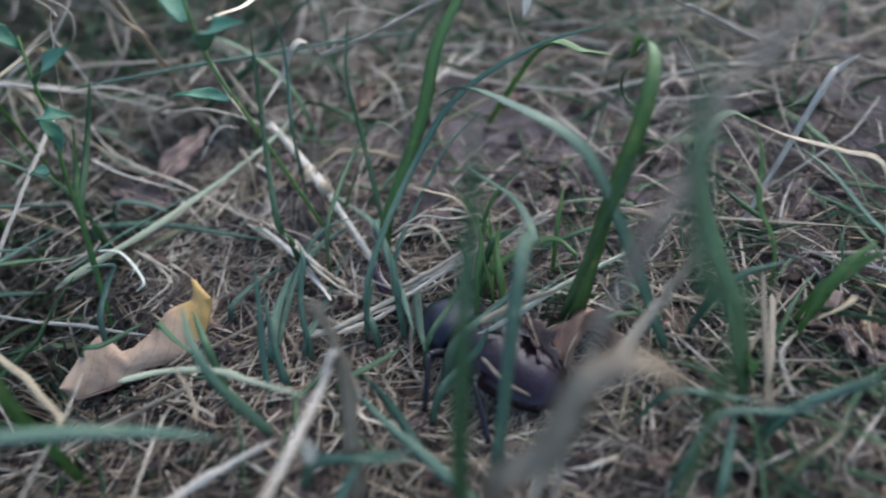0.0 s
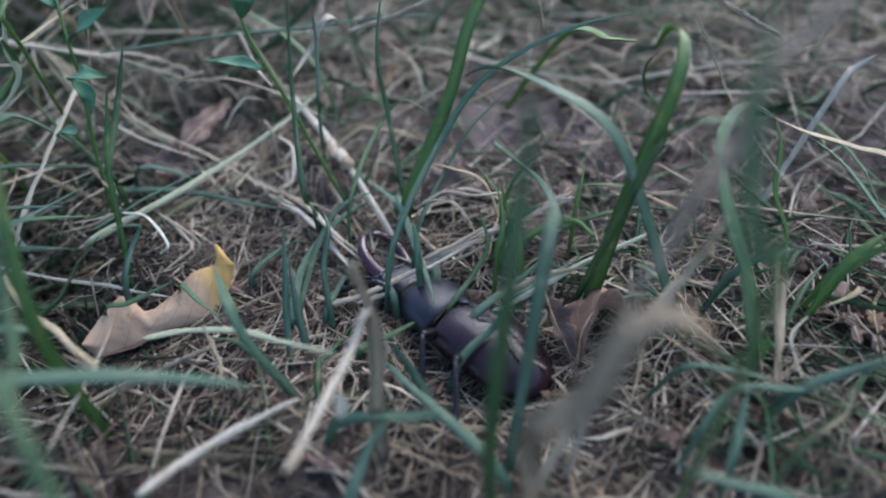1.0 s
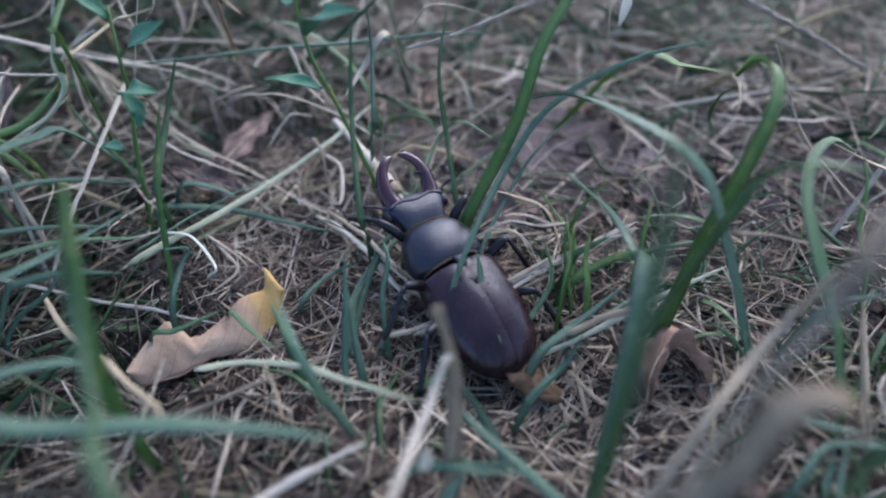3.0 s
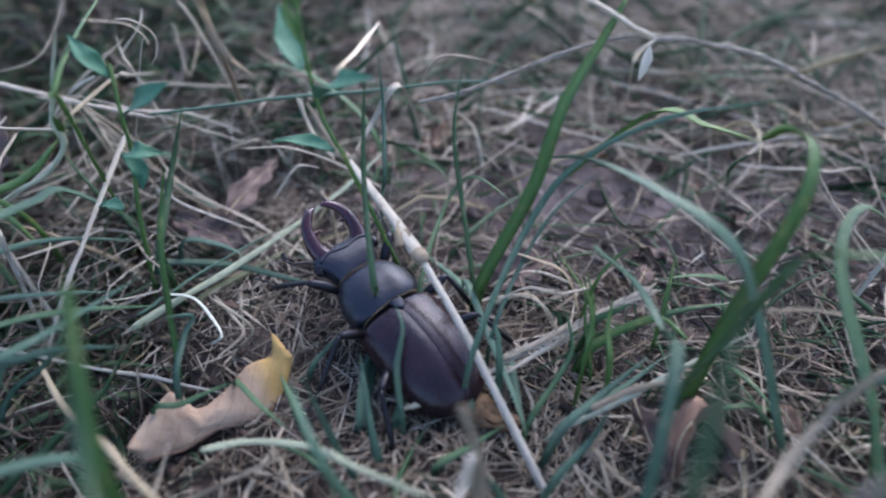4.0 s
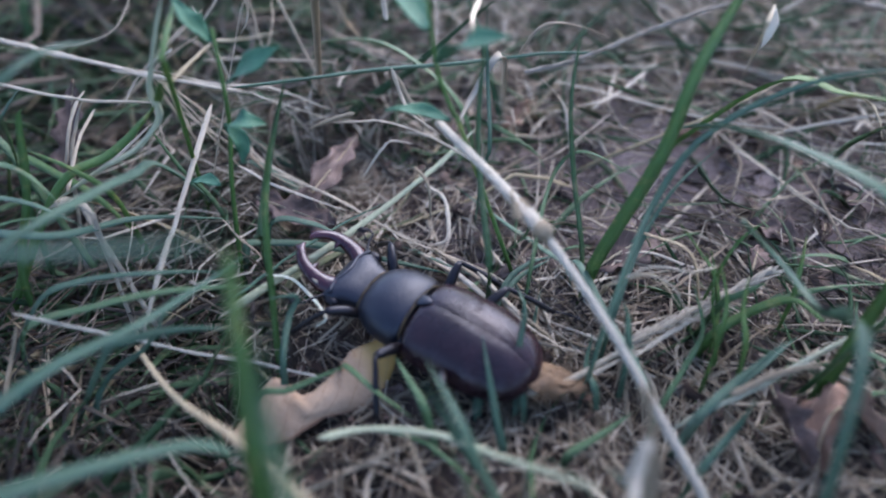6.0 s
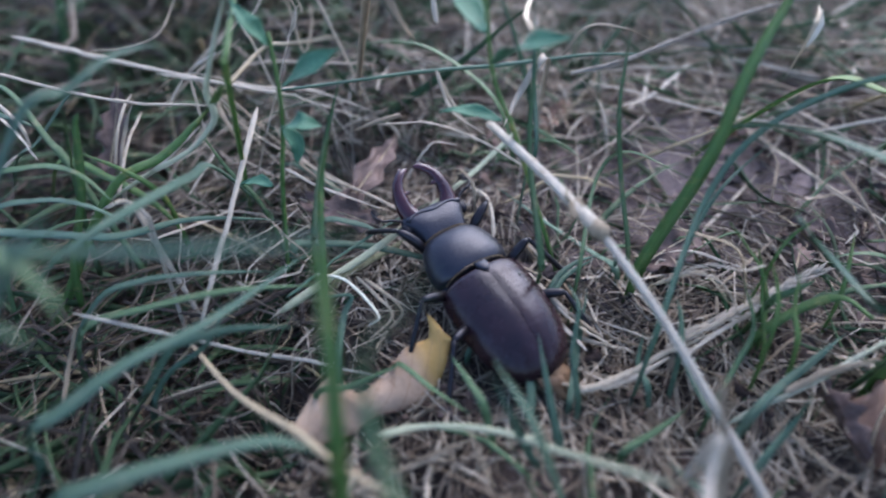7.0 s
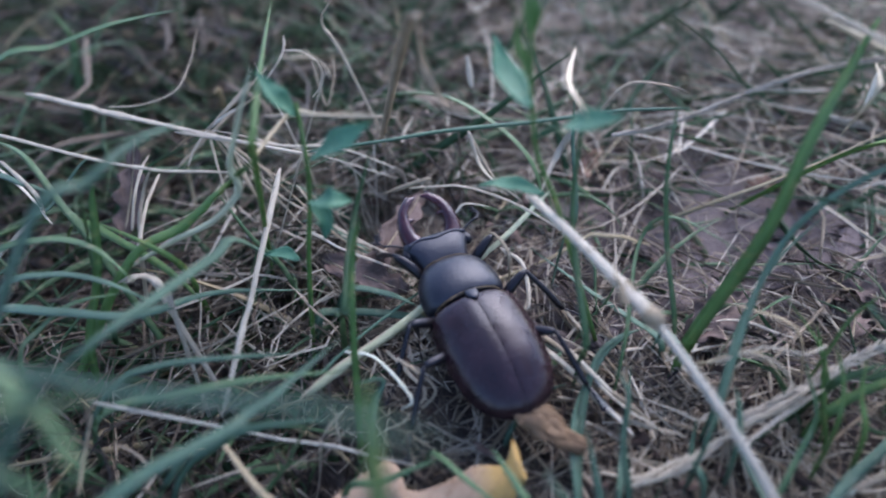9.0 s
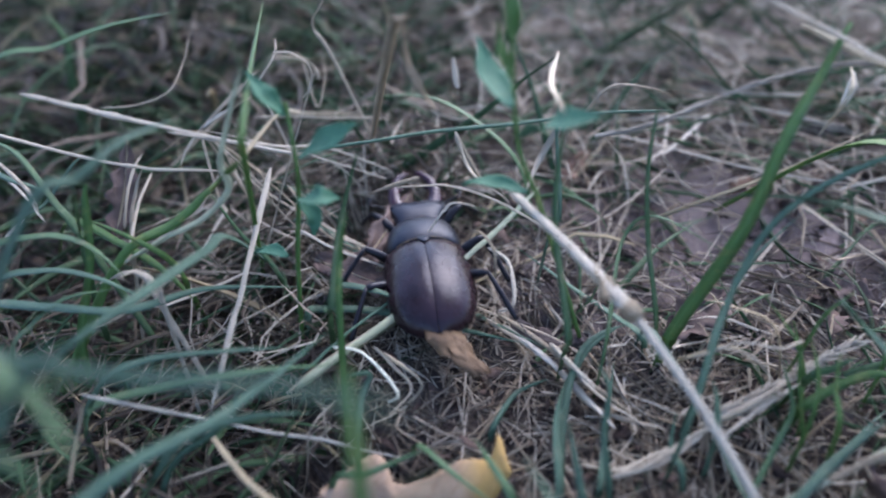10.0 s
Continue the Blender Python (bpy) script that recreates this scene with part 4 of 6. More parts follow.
straw_stalk([(-6.44, 9.87, 0.50), (-5.78, 9.72, -0.28), (-6.11, 9.42, -0.61), (-6.28, 8.95, -0.50)], 0.079, M_STRAW, "kinked dry straw in the thatch")
grass_blade([(-3.19, 9.88, 0.25), (-3.23, 9.64, 1.11), (-3.35, 11.14, 2.53), (-3.19, 11.92, 4.50)], 0.139, M_GREEN, "tall upright green blade")
grass_blade([(-3.15, 12.24, 1.00), (-3.03, 12.07, 1.78), (-3.02, 13.10, 2.78), (-3.07, 13.24, 4.00)], 0.098, M_TEAL, "thin upright green blade")
grass_blade([(-2.66, 13.79, 2.75), (-3.25, 13.26, 2.25), (-3.66, 12.42, 2.00)], 0.164, M_WHITE, "bleached papery dry blade", foot=(-2.2, 16.6, -0.6))
straw_stalk([(-2.23, 14.32, 2.50), (-1.78, 14.24, 3.19), (-0.96, 14.29, 3.11), (0.08, 15.35, 2.25)], 0.088, M_STRAW, "curled brown dry blade")
grass_blade([(-0.71, 14.92, 0.00), (-0.94, 15.24, 0.75), (-1.62, 14.63, 1.75)], 0.115, M_WHITE, "pale blue-green dry blade")
grass_blade([(-1.46, 10.57, -0.25), (-1.74, 11.28, -0.50), (-2.52, 12.10, -0.42), (-3.63, 13.02, 0.00)], 0.164, M_TEAL, "blue-green blade lying on the ground")
grass_blade([(-3.54, 7.74, -0.50), (-3.39, 8.95, -0.31), (-2.64, 10.24, -0.22), (-1.81, 10.88, -0.25)], 0.18, M_TEAL, "arching green blade in the thatch")
grass_blade([(-2.86, 7.71, -0.50), (-2.56, 8.65, -0.50), (-2.11, 10.07, -0.25)], 0.131, M_TEAL, "upright green blade in the thatch")
grass_blade([(-4.51, 8.90, -0.50), (-4.02, 9.57, -0.50), (-3.38, 9.70, -0.25)], 0.115, M_TEAL, "small arching green blade")
grass_blade([(-3.38, 5.82, -0.25), (-3.72, 5.80, 1.08), (-3.99, 6.16, 1.75), (-4.35, 7.04, 1.75)], 0.18, M_TEAL, "green blade among short straw")
grass_blade([(-3.15, 6.89, -0.75), (-3.20, 6.97, -0.47), (-3.31, 7.39, 0.03), (-3.45, 8.24, 0.75)], 0.164, M_TEAL, "upright blue-green blade in the thatch")
grass_blade([(0.81, 7.76, -0.50), (1.55, 8.20, -0.50), (2.62, 8.93, -0.50)], 0.139, M_TEAL, "thin green blade on the soil")
grass_blade([(-2.12, 6.73, -0.50), (-1.53, 7.05, -0.50), (-0.89, 7.45, -0.50)], 0.148, M_GREEN, "short green blade in the thatch")
grass_blade([(-0.65, 8.90, -0.50), (-0.62, 7.91, -0.50), (-0.53, 7.21, -0.50)], 0.197, M_TEAL, "green blade under the pale stalk")
grass_blade([(5.06, 6.18, -0.25), (4.76, 6.57, 0.86), (4.44, 7.16, 1.69), (4.48, 8.27, 2.25), (4.84, 9.09, 2.53), (5.50, 9.68, 2.53), (6.04, 9.68, 2.25)], 0.279, M_GREEN, "broad upright green blade", tip=0.25, n=22)
straw_stalk([(4.86, 11.52, 3.50), (6.02, 11.53, 1.67), (5.76, 9.03, 1.83), (4.05, 4.85, 4.00)], 0.07, M_STRAW, "grey-green thin stem in the thatch")
straw_stalk([(2.93, 7.65, 2.25), (4.88, 8.29, 1.33), (6.66, 8.48, 0.75), (8.42, 8.27, 0.50)], 0.062, M_STRAW, "long thin straw in the thatch")
straw_stalk([(2.44, 17.70, -0.25), (3.55, 13.65, -0.11), (4.51, 11.23, 0.14), (5.06, 9.76, 0.50)], 0.07, M_STRAW, "long thin straw in the thatch")
grass_blade([(6.54, 11.10, 1.50), (7.06, 10.13, 1.53), (7.95, 9.57, 1.44), (8.59, 9.10, 1.25)], 0.164, M_GOLD, "brown-green drying blade in the thatch")
grass_blade([(7.97, 10.89, 2.00), (8.47, 11.28, 2.25), (8.89, 11.36, 2.50)], 0.164, M_WHITE, "pale bluish curled blade")
straw_stalk([(5.45, 7.11, 1.00), (5.15, 5.97, 0.50), (5.04, 4.93, -0.25)], 0.132, M_STRAW, "dry straw in the thatch")
grass_blade([(4.95, 4.71, 0.50), (5.74, 4.86, 0.75), (6.31, 4.89, 1.00)], 0.164, M_TEAL, "green blade leaning over")
grass_blade([(3.27, 5.24, 0.50), (3.91, 4.97, 0.75), (4.55, 4.76, 0.75)], 0.115, M_TEAL, "low green blade in the thatch")
grass_blade([(3.59, 3.72, 0.25), (3.83, 4.19, 0.50), (4.06, 4.67, 0.75)], 0.123, M_TEAL, "upright green blade in the thatch")
grass_blade([(6.58, 7.11, 0.25), (7.03, 7.14, 0.75), (7.49, 7.13, 1.25)], 0.246, M_FRESH, "fresh green blade at the edge of the worn soil")
grass_blade([(0.94, 8.94, -0.25), (1.03, 9.50, 0.25), (0.95, 10.01, 0.75)], 0.115, M_FRESH, "small fresh green shoot")
seed_plume([(1.40, 3.80, 3.80), (1.60, 3.80, 4.70), (1.80, 4.00, 5.10), (2.10, 4.30, 5.30), (2.40, 4.60, 5.50), (2.70, 5.00, 5.90), (3.10, 5.30, 6.10), (3.60, 5.60, 6.40)], "grey dry grass seed head on a tall stalk", foot=(1.25, 4.1, -1.1))
grass_blade([(2.50, 3.30, 4.60), (2.20, 3.40, 5.10), (2.10, 3.60, 5.60), (2.10, 4.00, 6.30), (2.30, 4.60, 7.00)], 0.22, M_GREEN, "narrow green blade rising from the thatch", foot=(2.6, 3.2, -1.2))
grass_blade([(0.20, 2.90, 2.70), (0.80, 3.00, 3.40), (1.10, 3.20, 4.10), (1.40, 3.30, 4.30), (1.70, 3.30, 4.30), (2.10, 3.30, 3.90), (2.30, 3.20, 3.20)], 0.36, M_STRAW, "bent dry grass blade arching over", foot=(0.75, 3.0, -1.2))
grass_blade([(-0.10, 3.50, 1.60), (0.10, 4.00, 4.00), (0.30, 4.60, 5.10), (0.40, 5.10, 6.30)], 0.22, M_GREEN, "upright green blade rising from the thatch", foot=(0.0, 3.45, -1.2))
grass_blade([(-7.97, 4.41, 2.25), (-6.70, 4.48, 2.28), (-5.28, 4.50, 2.25), (-3.98, 4.43, 2.16), (-3.11, 4.34, 2.00)], 0.25, M_TEAL, "flat blue-green blade rising from the thatch", foot=(-12, 4.4, -0.8))
grass_blade([(-4.67, 2.69, 3.75), (-5.43, 3.96, 3.50), (-5.84, 5.15, 4.25), (-5.16, 4.70, 6.00)], 0.164, M_GREEN, "leaning green blade rising from the thatch")
grass_blade([(-12.00, 7.80, 3.60), (-10.00, 7.20, 4.00), (-8.40, 6.50, 4.60), (-6.90, 6.00, 5.10), (-6.10, 5.40, 5.70), (-5.60, 4.90, 6.30)], 0.13, M_TEAL, "long flat green blade rising from the thatch", foot=(-15, 8, -1.4))
straw_stalk([(1.68, 4.63, 1.50), (2.59, 5.43, 1.75), (3.28, 5.92, 2.33), (3.47, 5.87, 3.25)], 0.176, M_STRAW, "dark twig leaning over")
straw_stalk([(-5.21, 5.12, -1.50), (-4.16, 5.56, -1.00), (-3.08, 5.58, -0.25)], 0.141, M_WHITE, "pale straw on the soil")
straw_stalk([(-8.71, 4.78, -0.25), (-7.57, 5.61, -0.50), (-6.25, 6.25, -0.42), (-4.72, 6.71, 0.00)], 0.079, M_STRAW, "dry straw on the soil")
straw_stalk([(-7.43, 5.99, -1.00), (-6.87, 7.06, -1.97), (-5.52, 7.70, -1.72), (-3.54, 7.45, -0.25)], 0.079, M_STRAW, "dry straw on the soil")
grass_blade([(-1.51, 6.01, 0.75), (-1.03, 5.73, -0.25), (-0.41, 4.73, -1.25)], 0.18, M_TEAL, "blue-green blade among short straw")
straw_stalk([(-2.65, 5.42, -1.00), (-1.77, 4.66, 0.50), (-0.67, 4.18, 1.25)], 0.114, M_TEAL, "grey-green stem on the soil")
grass_blade([(-7.09, 9.96, 1.50), (-7.04, 10.62, 2.25), (-6.84, 10.85, 3.00)], 0.123, M_FRESH, "small upright green blade")
grass_blade([(-5.93, 12.13, 5.50), (-5.78, 11.92, 5.00), (-5.54, 11.84, 4.50), (-5.30, 12.15, 4.00)], 0.18, M_STRAW, "twisted dry ribbon leaf", foot=(-7.2, 17.5, -0.6))
straw_stalk([(-7.83, 11.80, 5.25), (-7.45, 12.66, 4.75), (-7.34, 13.02, 4.25), (-7.68, 13.10, 3.75)], 0.053, M_STRAW, "curled brown grass tip")
straw_stalk([(-10.23, 15.19, 1.50), (-9.84, 14.78, 0.50)], 0.106, M_STRAW, "thick dry straw in the clump")
straw_stalk([(-11.54, 15.10, 1.00), (-10.39, 15.97, 1.75), (-9.51, 16.13, 2.25)], 0.097, M_STRAW, "thick dry straw in the clump")
straw_stalk([(-11.28, 15.05, 2.00), (-9.09, 14.57, 1.86), (-7.79, 14.79, 1.61), (-6.32, 14.31, 1.25)], 0.088, M_WHITE, "thick dry straw in the clump")
grass_blade([(-8.76, 13.71, 1.50), (-8.71, 15.08, 0.11), (-7.55, 15.09, -1.06), (-6.15, 14.70, -2.00)], 0.23, M_TEAL, "blue-green blade lying over the thatch")
straw_stalk([(-14.07, 13.46, 2.50), (-13.49, 13.09, 2.00), (-13.45, 12.99, 1.50)], 0.088, M_STRAW, "dry straw across the clump")
grass_blade([(-10.99, 10.75, 1.75), (-10.83, 11.01, 1.61), (-10.41, 10.81, 1.36), (-10.38, 10.66, 1.00)], 0.098, M_WHITE, "thin curled dry blade")
straw_stalk([(-7.63, 16.59, 4.25), (-8.03, 16.92, 3.50), (-7.60, 16.63, 2.75)], 0.088, M_STRAW, "brown dry stem in the tangle")
straw_stalk([(-0.66, 8.71, -0.50), (0.32, 8.99, -0.25), (0.89, 9.17, 0.00)], 0.062, M_WHITE, "dry strand beside the seed head")
straw_stalk([(-2.26, 7.90, -0.50), (-1.54, 8.16, -0.50), (-0.86, 8.54, -0.50)], 0.106, M_WHITE, "short pale straw on the soil")
straw_stalk([(-1.54, 9.22, -0.50), (-1.11, 8.97, -0.50), (-0.86, 9.03, -0.25)], 0.088, M_WHITE, "short pale straw on the soil")
straw_stalk([(-3.28, 10.51, -0.25), (-2.82, 9.63, -0.22), (-2.40, 9.19, -0.31), (-1.79, 8.72, -0.50)], 0.123, M_WHITE, "matted pale straw on the soil")
straw_stalk([(-3.10, 8.11, -0.50), (-2.47, 7.98, -0.50), (-1.73, 8.25, -0.50), (-1.08, 8.48, -0.50)], 0.106, M_WHITE, "bleached straw lying flat")
grass_blade([(0.84, 8.81, -0.25), (1.59, 9.06, 0.14), (2.27, 9.11, 0.31), (2.63, 8.65, 0.25)], 0.18, M_FRESH, "broad green blade bent to the soil", tip=0.4)
grass_blade([(0.03, 7.14, -0.25), (0.82, 7.66, 0.00), (1.71, 8.12, 0.50)], 0.18, M_TEAL, "blue-green blade over the straw")
grass_blade([(-0.28, 6.22, -0.25), (0.40, 6.77, 0.00), (0.71, 7.01, 0.50)], 0.164, M_TEAL, "short blue-green blade in the thatch")
straw_stalk([(0.50, 6.81, -0.25), (0.85, 6.26, -0.25), (1.29, 6.04, -0.50)], 0.079, M_STRAW, "grey dry straw over a dark gap")
grass_blade([(1.00, 9.00, -0.50), (0.98, 9.33, 0.25), (0.84, 9.95, 0.75)], 0.115, M_FRESH, "yellowing upright blade tip")
grass_blade([(0.92, 8.71, -0.50), (0.97, 9.30, 0.00), (1.07, 9.65, 0.50)], 0.082, M_FRESH, "short yellow-green shoot in the thatch")
straw_stalk([(-12.90, 15.77, 2.25), (-12.11, 15.73, 2.31), (-11.36, 15.96, 2.50), (-11.13, 16.66, 2.81), (-11.00, 17.45, 3.25)], 0.044, M_STRAW, "thin bent brown stem")
grass_blade([(-9.66, 16.66, 2.75), (-9.25, 15.80, 2.50), (-9.10, 15.79, 2.00)], 0.066, M_WHITE, "pale curled blade tip")
grass_blade([(-11.21, 13.43, 2.25), (-11.48, 13.27, 1.75), (-11.58, 12.55, 1.00)], 0.09, M_STRAW, "hanging dry ribbon blade")
straw_stalk([(-9.42, 16.06, 2.50), (-8.95, 16.51, 3.00), (-8.93, 16.91, 3.25)], 0.053, M_WHITE, "curled dry stem tip")
grass_blade([(-15.99, 16.96, 2.50), (-14.26, 17.18, 3.03), (-12.85, 17.33, 3.44), (-11.09, 17.37, 3.75)], 0.246, M_GREEN, "broad green blade leaning over thatch")
grass_blade([(-11.60, 8.08, 3.60), (-9.96, 6.86, 4.20), (-9.13, 6.19, 4.50), (-8.59, 5.63, 4.60)], 0.20, M_GREEN, "dark green blade leaning over the thatch")
grass_blade([(-10.71, 6.44, 4.00), (-9.54, 6.44, 4.50), (-8.55, 6.28, 4.90)], 0.18, M_GREEN, "dark green blade leaning over the thatch")
grass_blade([(-10.28, 6.10, 3.20), (-9.86, 6.40, 4.00), (-9.44, 6.56, 4.60), (-8.95, 6.69, 5.00)], 0.18, M_TEAL, "blue-green blade leaning over the thatch")
grass_blade([(-10.87, 6.34, 3.40), (-9.82, 6.07, 4.00), (-9.04, 5.64, 4.20)], 0.18, M_GREEN, "dark green blade leaning over the thatch")
grass_blade([(-14.22, 11.93, 1.20), (-12.94, 11.84, 1.80), (-11.77, 11.41, 2.00), (-10.89, 10.81, 1.70)], 0.17, M_GREEN, "green grass blade in the dense tangle")
grass_blade([(-14.03, 11.55, 0.80), (-12.79, 11.45, 1.30), (-11.64, 11.04, 1.50), (-10.64, 10.72, 1.20)], 0.15, M_TEAL, "green grass blade in the dense tangle")
grass_blade([(-14.16, 11.16, 0.60), (-12.48, 10.71, 1.10), (-10.96, 10.47, 1.20), (-9.77, 11.13, 1.00), (-8.20, 11.48, 0.60)], 0.17, M_TEAL, "green grass blade in the dense tangle")
grass_blade([(-14.73, 14.03, 0.40), (-13.70, 13.60, 1.20), (-12.69, 13.56, 2.20), (-12.18, 13.34, 2.60)], 0.14, M_TEAL, "green grass blade in the dense tangle")
grass_blade([(-12.45, 10.89, -0.20), (-11.87, 11.44, 1.40), (-11.67, 11.93, 2.60), (-11.54, 12.02, 2.90)], 0.17, M_FRESH, "green grass blade in the dense tangle")
grass_blade([(-13.52, 13.73, 0.60), (-11.83, 12.58, 0.90), (-10.63, 11.61, 1.00), (-10.11, 11.22, 0.60)], 0.17, M_FRESH, "green grass blade in the dense tangle")
grass_blade([(-11.33, 9.51, 0.40), (-10.41, 9.57, 0.90), (-9.21, 9.54, 1.10), (-7.96, 9.74, 0.90)], 0.14, M_TEAL, "green grass blade in the dense tangle")
grass_blade([(-11.52, 9.15, 0.10), (-10.02, 9.06, 0.80), (-8.55, 9.02, 1.20), (-7.15, 9.27, 1.00)], 0.17, M_GREEN, "green grass blade in the dense tangle")
grass_blade([(-7.22, 7.93, -0.30), (-6.74, 7.86, -0.10), (-6.18, 7.97, 0.10), (-5.73, 8.03, 0.30)], 0.12, M_GREEN, "green grass blade in the dense tangle")
grass_blade([(-13.36, 10.37, 0.20), (-12.84, 10.52, 0.80), (-12.17, 10.80, 1.20), (-11.34, 11.03, 1.20)], 0.15, M_GREEN, "green grass blade in the dense tangle")
grass_blade([(-10.26, 8.12, -0.80), (-9.87, 8.40, -0.20), (-9.09, 8.53, 0.40), (-8.71, 9.04, 0.90)], 0.12, M_TEAL, "green grass blade in the dense tangle")
grass_blade([(-7.50, 11.73, 0.20), (-6.68, 11.47, 0.40), (-6.03, 11.19, 0.30)], 0.16, M_TEAL, "green grass blade in the dense tangle")
grass_blade([(-15.05, 14.74, 2.20), (-14.03, 14.04, 2.20), (-13.00, 12.95, 1.70), (-12.47, 12.46, 1.20)], 0.16, M_GREEN, "green grass blade in the dense tangle")
grass_blade([(-14.97, 13.94, 1.60), (-13.81, 13.34, 2.00), (-13.17, 13.19, 1.80)], 0.14, M_TEAL, "green grass blade in the dense tangle")
grass_blade([(-16.08, 20.62, 2.60), (-15.88, 20.63, 1.60), (-16.09, 20.52, 0.60)], 0.26, M_GREEN, "green grass blade in the dense tangle")
grass_blade([(-7.62, 17.53, 1.20), (-5.87, 16.62, 1.80), (-4.71, 15.76, 1.80), (-3.48, 14.80, 1.00)], 0.18, M_GREEN, "green grass blade in the dense tangle")
grass_blade([(-9.89, 12.90, 2.00), (-9.41, 12.66, 1.00), (-8.85, 12.45, 0.20)], 0.10, M_GREEN, "green grass blade in the dense tangle")
straw_stalk([(-15.13, 14.48, 1.80), (-14.36, 13.96, 1.40), (-13.75, 13.40, 0.90)], 0.070, M_WHITE, "pale dry straw in the dense tangle")
straw_stalk([(-14.55, 12.19, 0.80), (-14.07, 12.56, 1.20), (-13.74, 12.91, 1.40)], 0.100, M_WHITE, "pale dry straw in the dense tangle")
straw_stalk([(-11.49, 11.97, 1.00), (-11.54, 13.04, 1.40), (-11.46, 14.10, 1.60)], 0.090, M_STRAW, "pale dry straw in the dense tangle")
straw_stalk([(-11.91, 11.49, 0.90), (-11.26, 11.46, 1.20), (-10.73, 11.18, 1.30), (-10.52, 10.82, 1.00)], 0.110, M_WHITE, "pale dry straw in the dense tangle")
straw_stalk([(-11.87, 12.40, 0.60), (-10.81, 12.53, 1.20), (-9.89, 13.16, 1.80)], 0.070, M_WHITE, "pale dry straw in the dense tangle")
straw_stalk([(-8.40, 13.22, 0.60), (-7.44, 12.78, 0.30), (-6.02, 12.32, -0.00)], 0.070, M_WHITE, "pale dry straw in the dense tangle")
straw_stalk([(-8.77, 14.57, 0.80), (-7.96, 13.59, 0.50), (-6.13, 12.48, 0.10)], 0.060, M_STRAW, "pale dry straw in the dense tangle")
straw_stalk([(-11.80, 8.09, -0.60), (-11.74, 8.69, -0.20), (-11.52, 9.07, 0.40)], 0.090, M_STRAW, "pale dry straw in the dense tangle")
straw_stalk([(-6.71, 10.58, -0.20), (-6.28, 10.11, -0.30), (-5.98, 9.66, -0.40), (-6.50, 9.04, -0.50)], 0.070, M_STRAW, "pale dry straw in the dense tangle")
straw_stalk([(-8.11, 18.06, 2.20), (-8.00, 17.25, 2.00), (-8.20, 16.62, 1.60), (-8.60, 17.69, 2.40), (-8.89, 17.78, 2.40)], 0.050, M_STRAW, "pale dry straw in the dense tangle")
straw_stalk([(-9.74, 16.55, 1.40), (-8.03, 16.14, 1.60), (-6.43, 16.08, 1.50)], 0.100, M_STRAW, "pale dry straw in the dense tangle")
straw_stalk([(-4.20, 14.06, 0.80), (-4.57, 14.31, 1.40), (-4.87, 14.52, 2.00)], 0.120, M_STRAW, "pale dry straw in the dense tangle")
straw_stalk([(-6.74, 13.07, 1.60), (-6.15, 12.96, 1.90), (-5.70, 13.02, 2.00)], 0.110, M_STRAW, "pale dry straw in the dense tangle", ends=(0.25, 0.9))
straw_stalk([(-6.16, 13.00, 1.80), (-5.15, 12.97, 1.80), (-4.12, 12.92, 1.40), (-3.07, 12.67, 0.80)], 0.070, M_STRAW, "pale dry straw in the dense tangle")
straw_stalk([(-4.32, 12.76, 0.30), (-3.91, 12.23, 0.30), (-3.89, 11.40, 0.00), (-4.23, 11.30, -0.20)], 0.100, M_STRAW, "pale dry straw in the dense tangle")
straw_stalk([(-4.23, 11.30, -0.20), (-3.43, 10.62, -0.30), (-2.76, 9.67, -0.30), (-2.01, 8.93, -0.40)], 0.110, M_STRAW, "pale dry straw in the dense tangle")
straw_stalk([(-4.13, 11.08, -0.30), (-3.28, 10.15, -0.40), (-2.66, 9.14, -0.40), (-2.38, 8.67, -0.40)], 0.120, M_WHITE, "pale dry straw in the dense tangle")
straw_stalk([(-2.75, 7.72, -0.30), (-2.08, 7.88, -0.20), (-1.07, 8.39, -0.20), (-0.62, 8.41, -0.10)], 0.110, M_WHITE, "pale dry straw in the dense tangle")
straw_stalk([(-1.02, 9.42, 0.60), (-0.56, 9.34, 0.90), (-0.06, 9.10, 0.80), (0.29, 8.65, 0.30)], 0.050, M_STRAW, "pale dry straw in the dense tangle")
straw_stalk([(0.82, 9.45, 0.90), (0.22, 9.15, 1.10), (-0.37, 9.30, 1.10), (-0.98, 9.34, 0.70)], 0.050, M_STRAW, "pale dry straw in the dense tangle")
grass_blade([(0.90, 8.57, -0.50), (0.78, 9.07, 0.30), (0.77, 9.45, 0.90)], 0.08, M_FRESH, "green grass blade beside the pale stalk")
grass_blade([(0.90, 9.39, 0.50), (0.51, 9.67, 1.10), (0.16, 9.97, 1.50)], 0.07, M_FRESH, "green grass blade beside the pale stalk")
grass_blade([(0.89, 9.48, 0.70), (1.25, 9.79, 1.20), (1.75, 10.00, 1.50)], 0.09, M_FRESH, "green grass blade beside the pale stalk")
grass_blade([(0.94, 9.13, 0.20), (1.23, 9.07, 0.60), (1.60, 9.13, 0.80)], 0.15, M_GREEN, "green grass blade beside the pale stalk")
grass_blade([(-0.44, 7.48, -0.40), (0.08, 8.07, -0.10), (0.43, 8.54, 0.30), (0.28, 9.13, 0.90)], 0.12, M_GREEN, "green grass blade beside the pale stalk")
grass_blade([(-2.77, 7.63, -0.30), (-2.83, 8.18, 0.30), (-2.70, 8.69, 0.80), (-2.82, 9.10, 1.00)], 0.13, M_TEAL, "green grass blade beside the pale stalk")
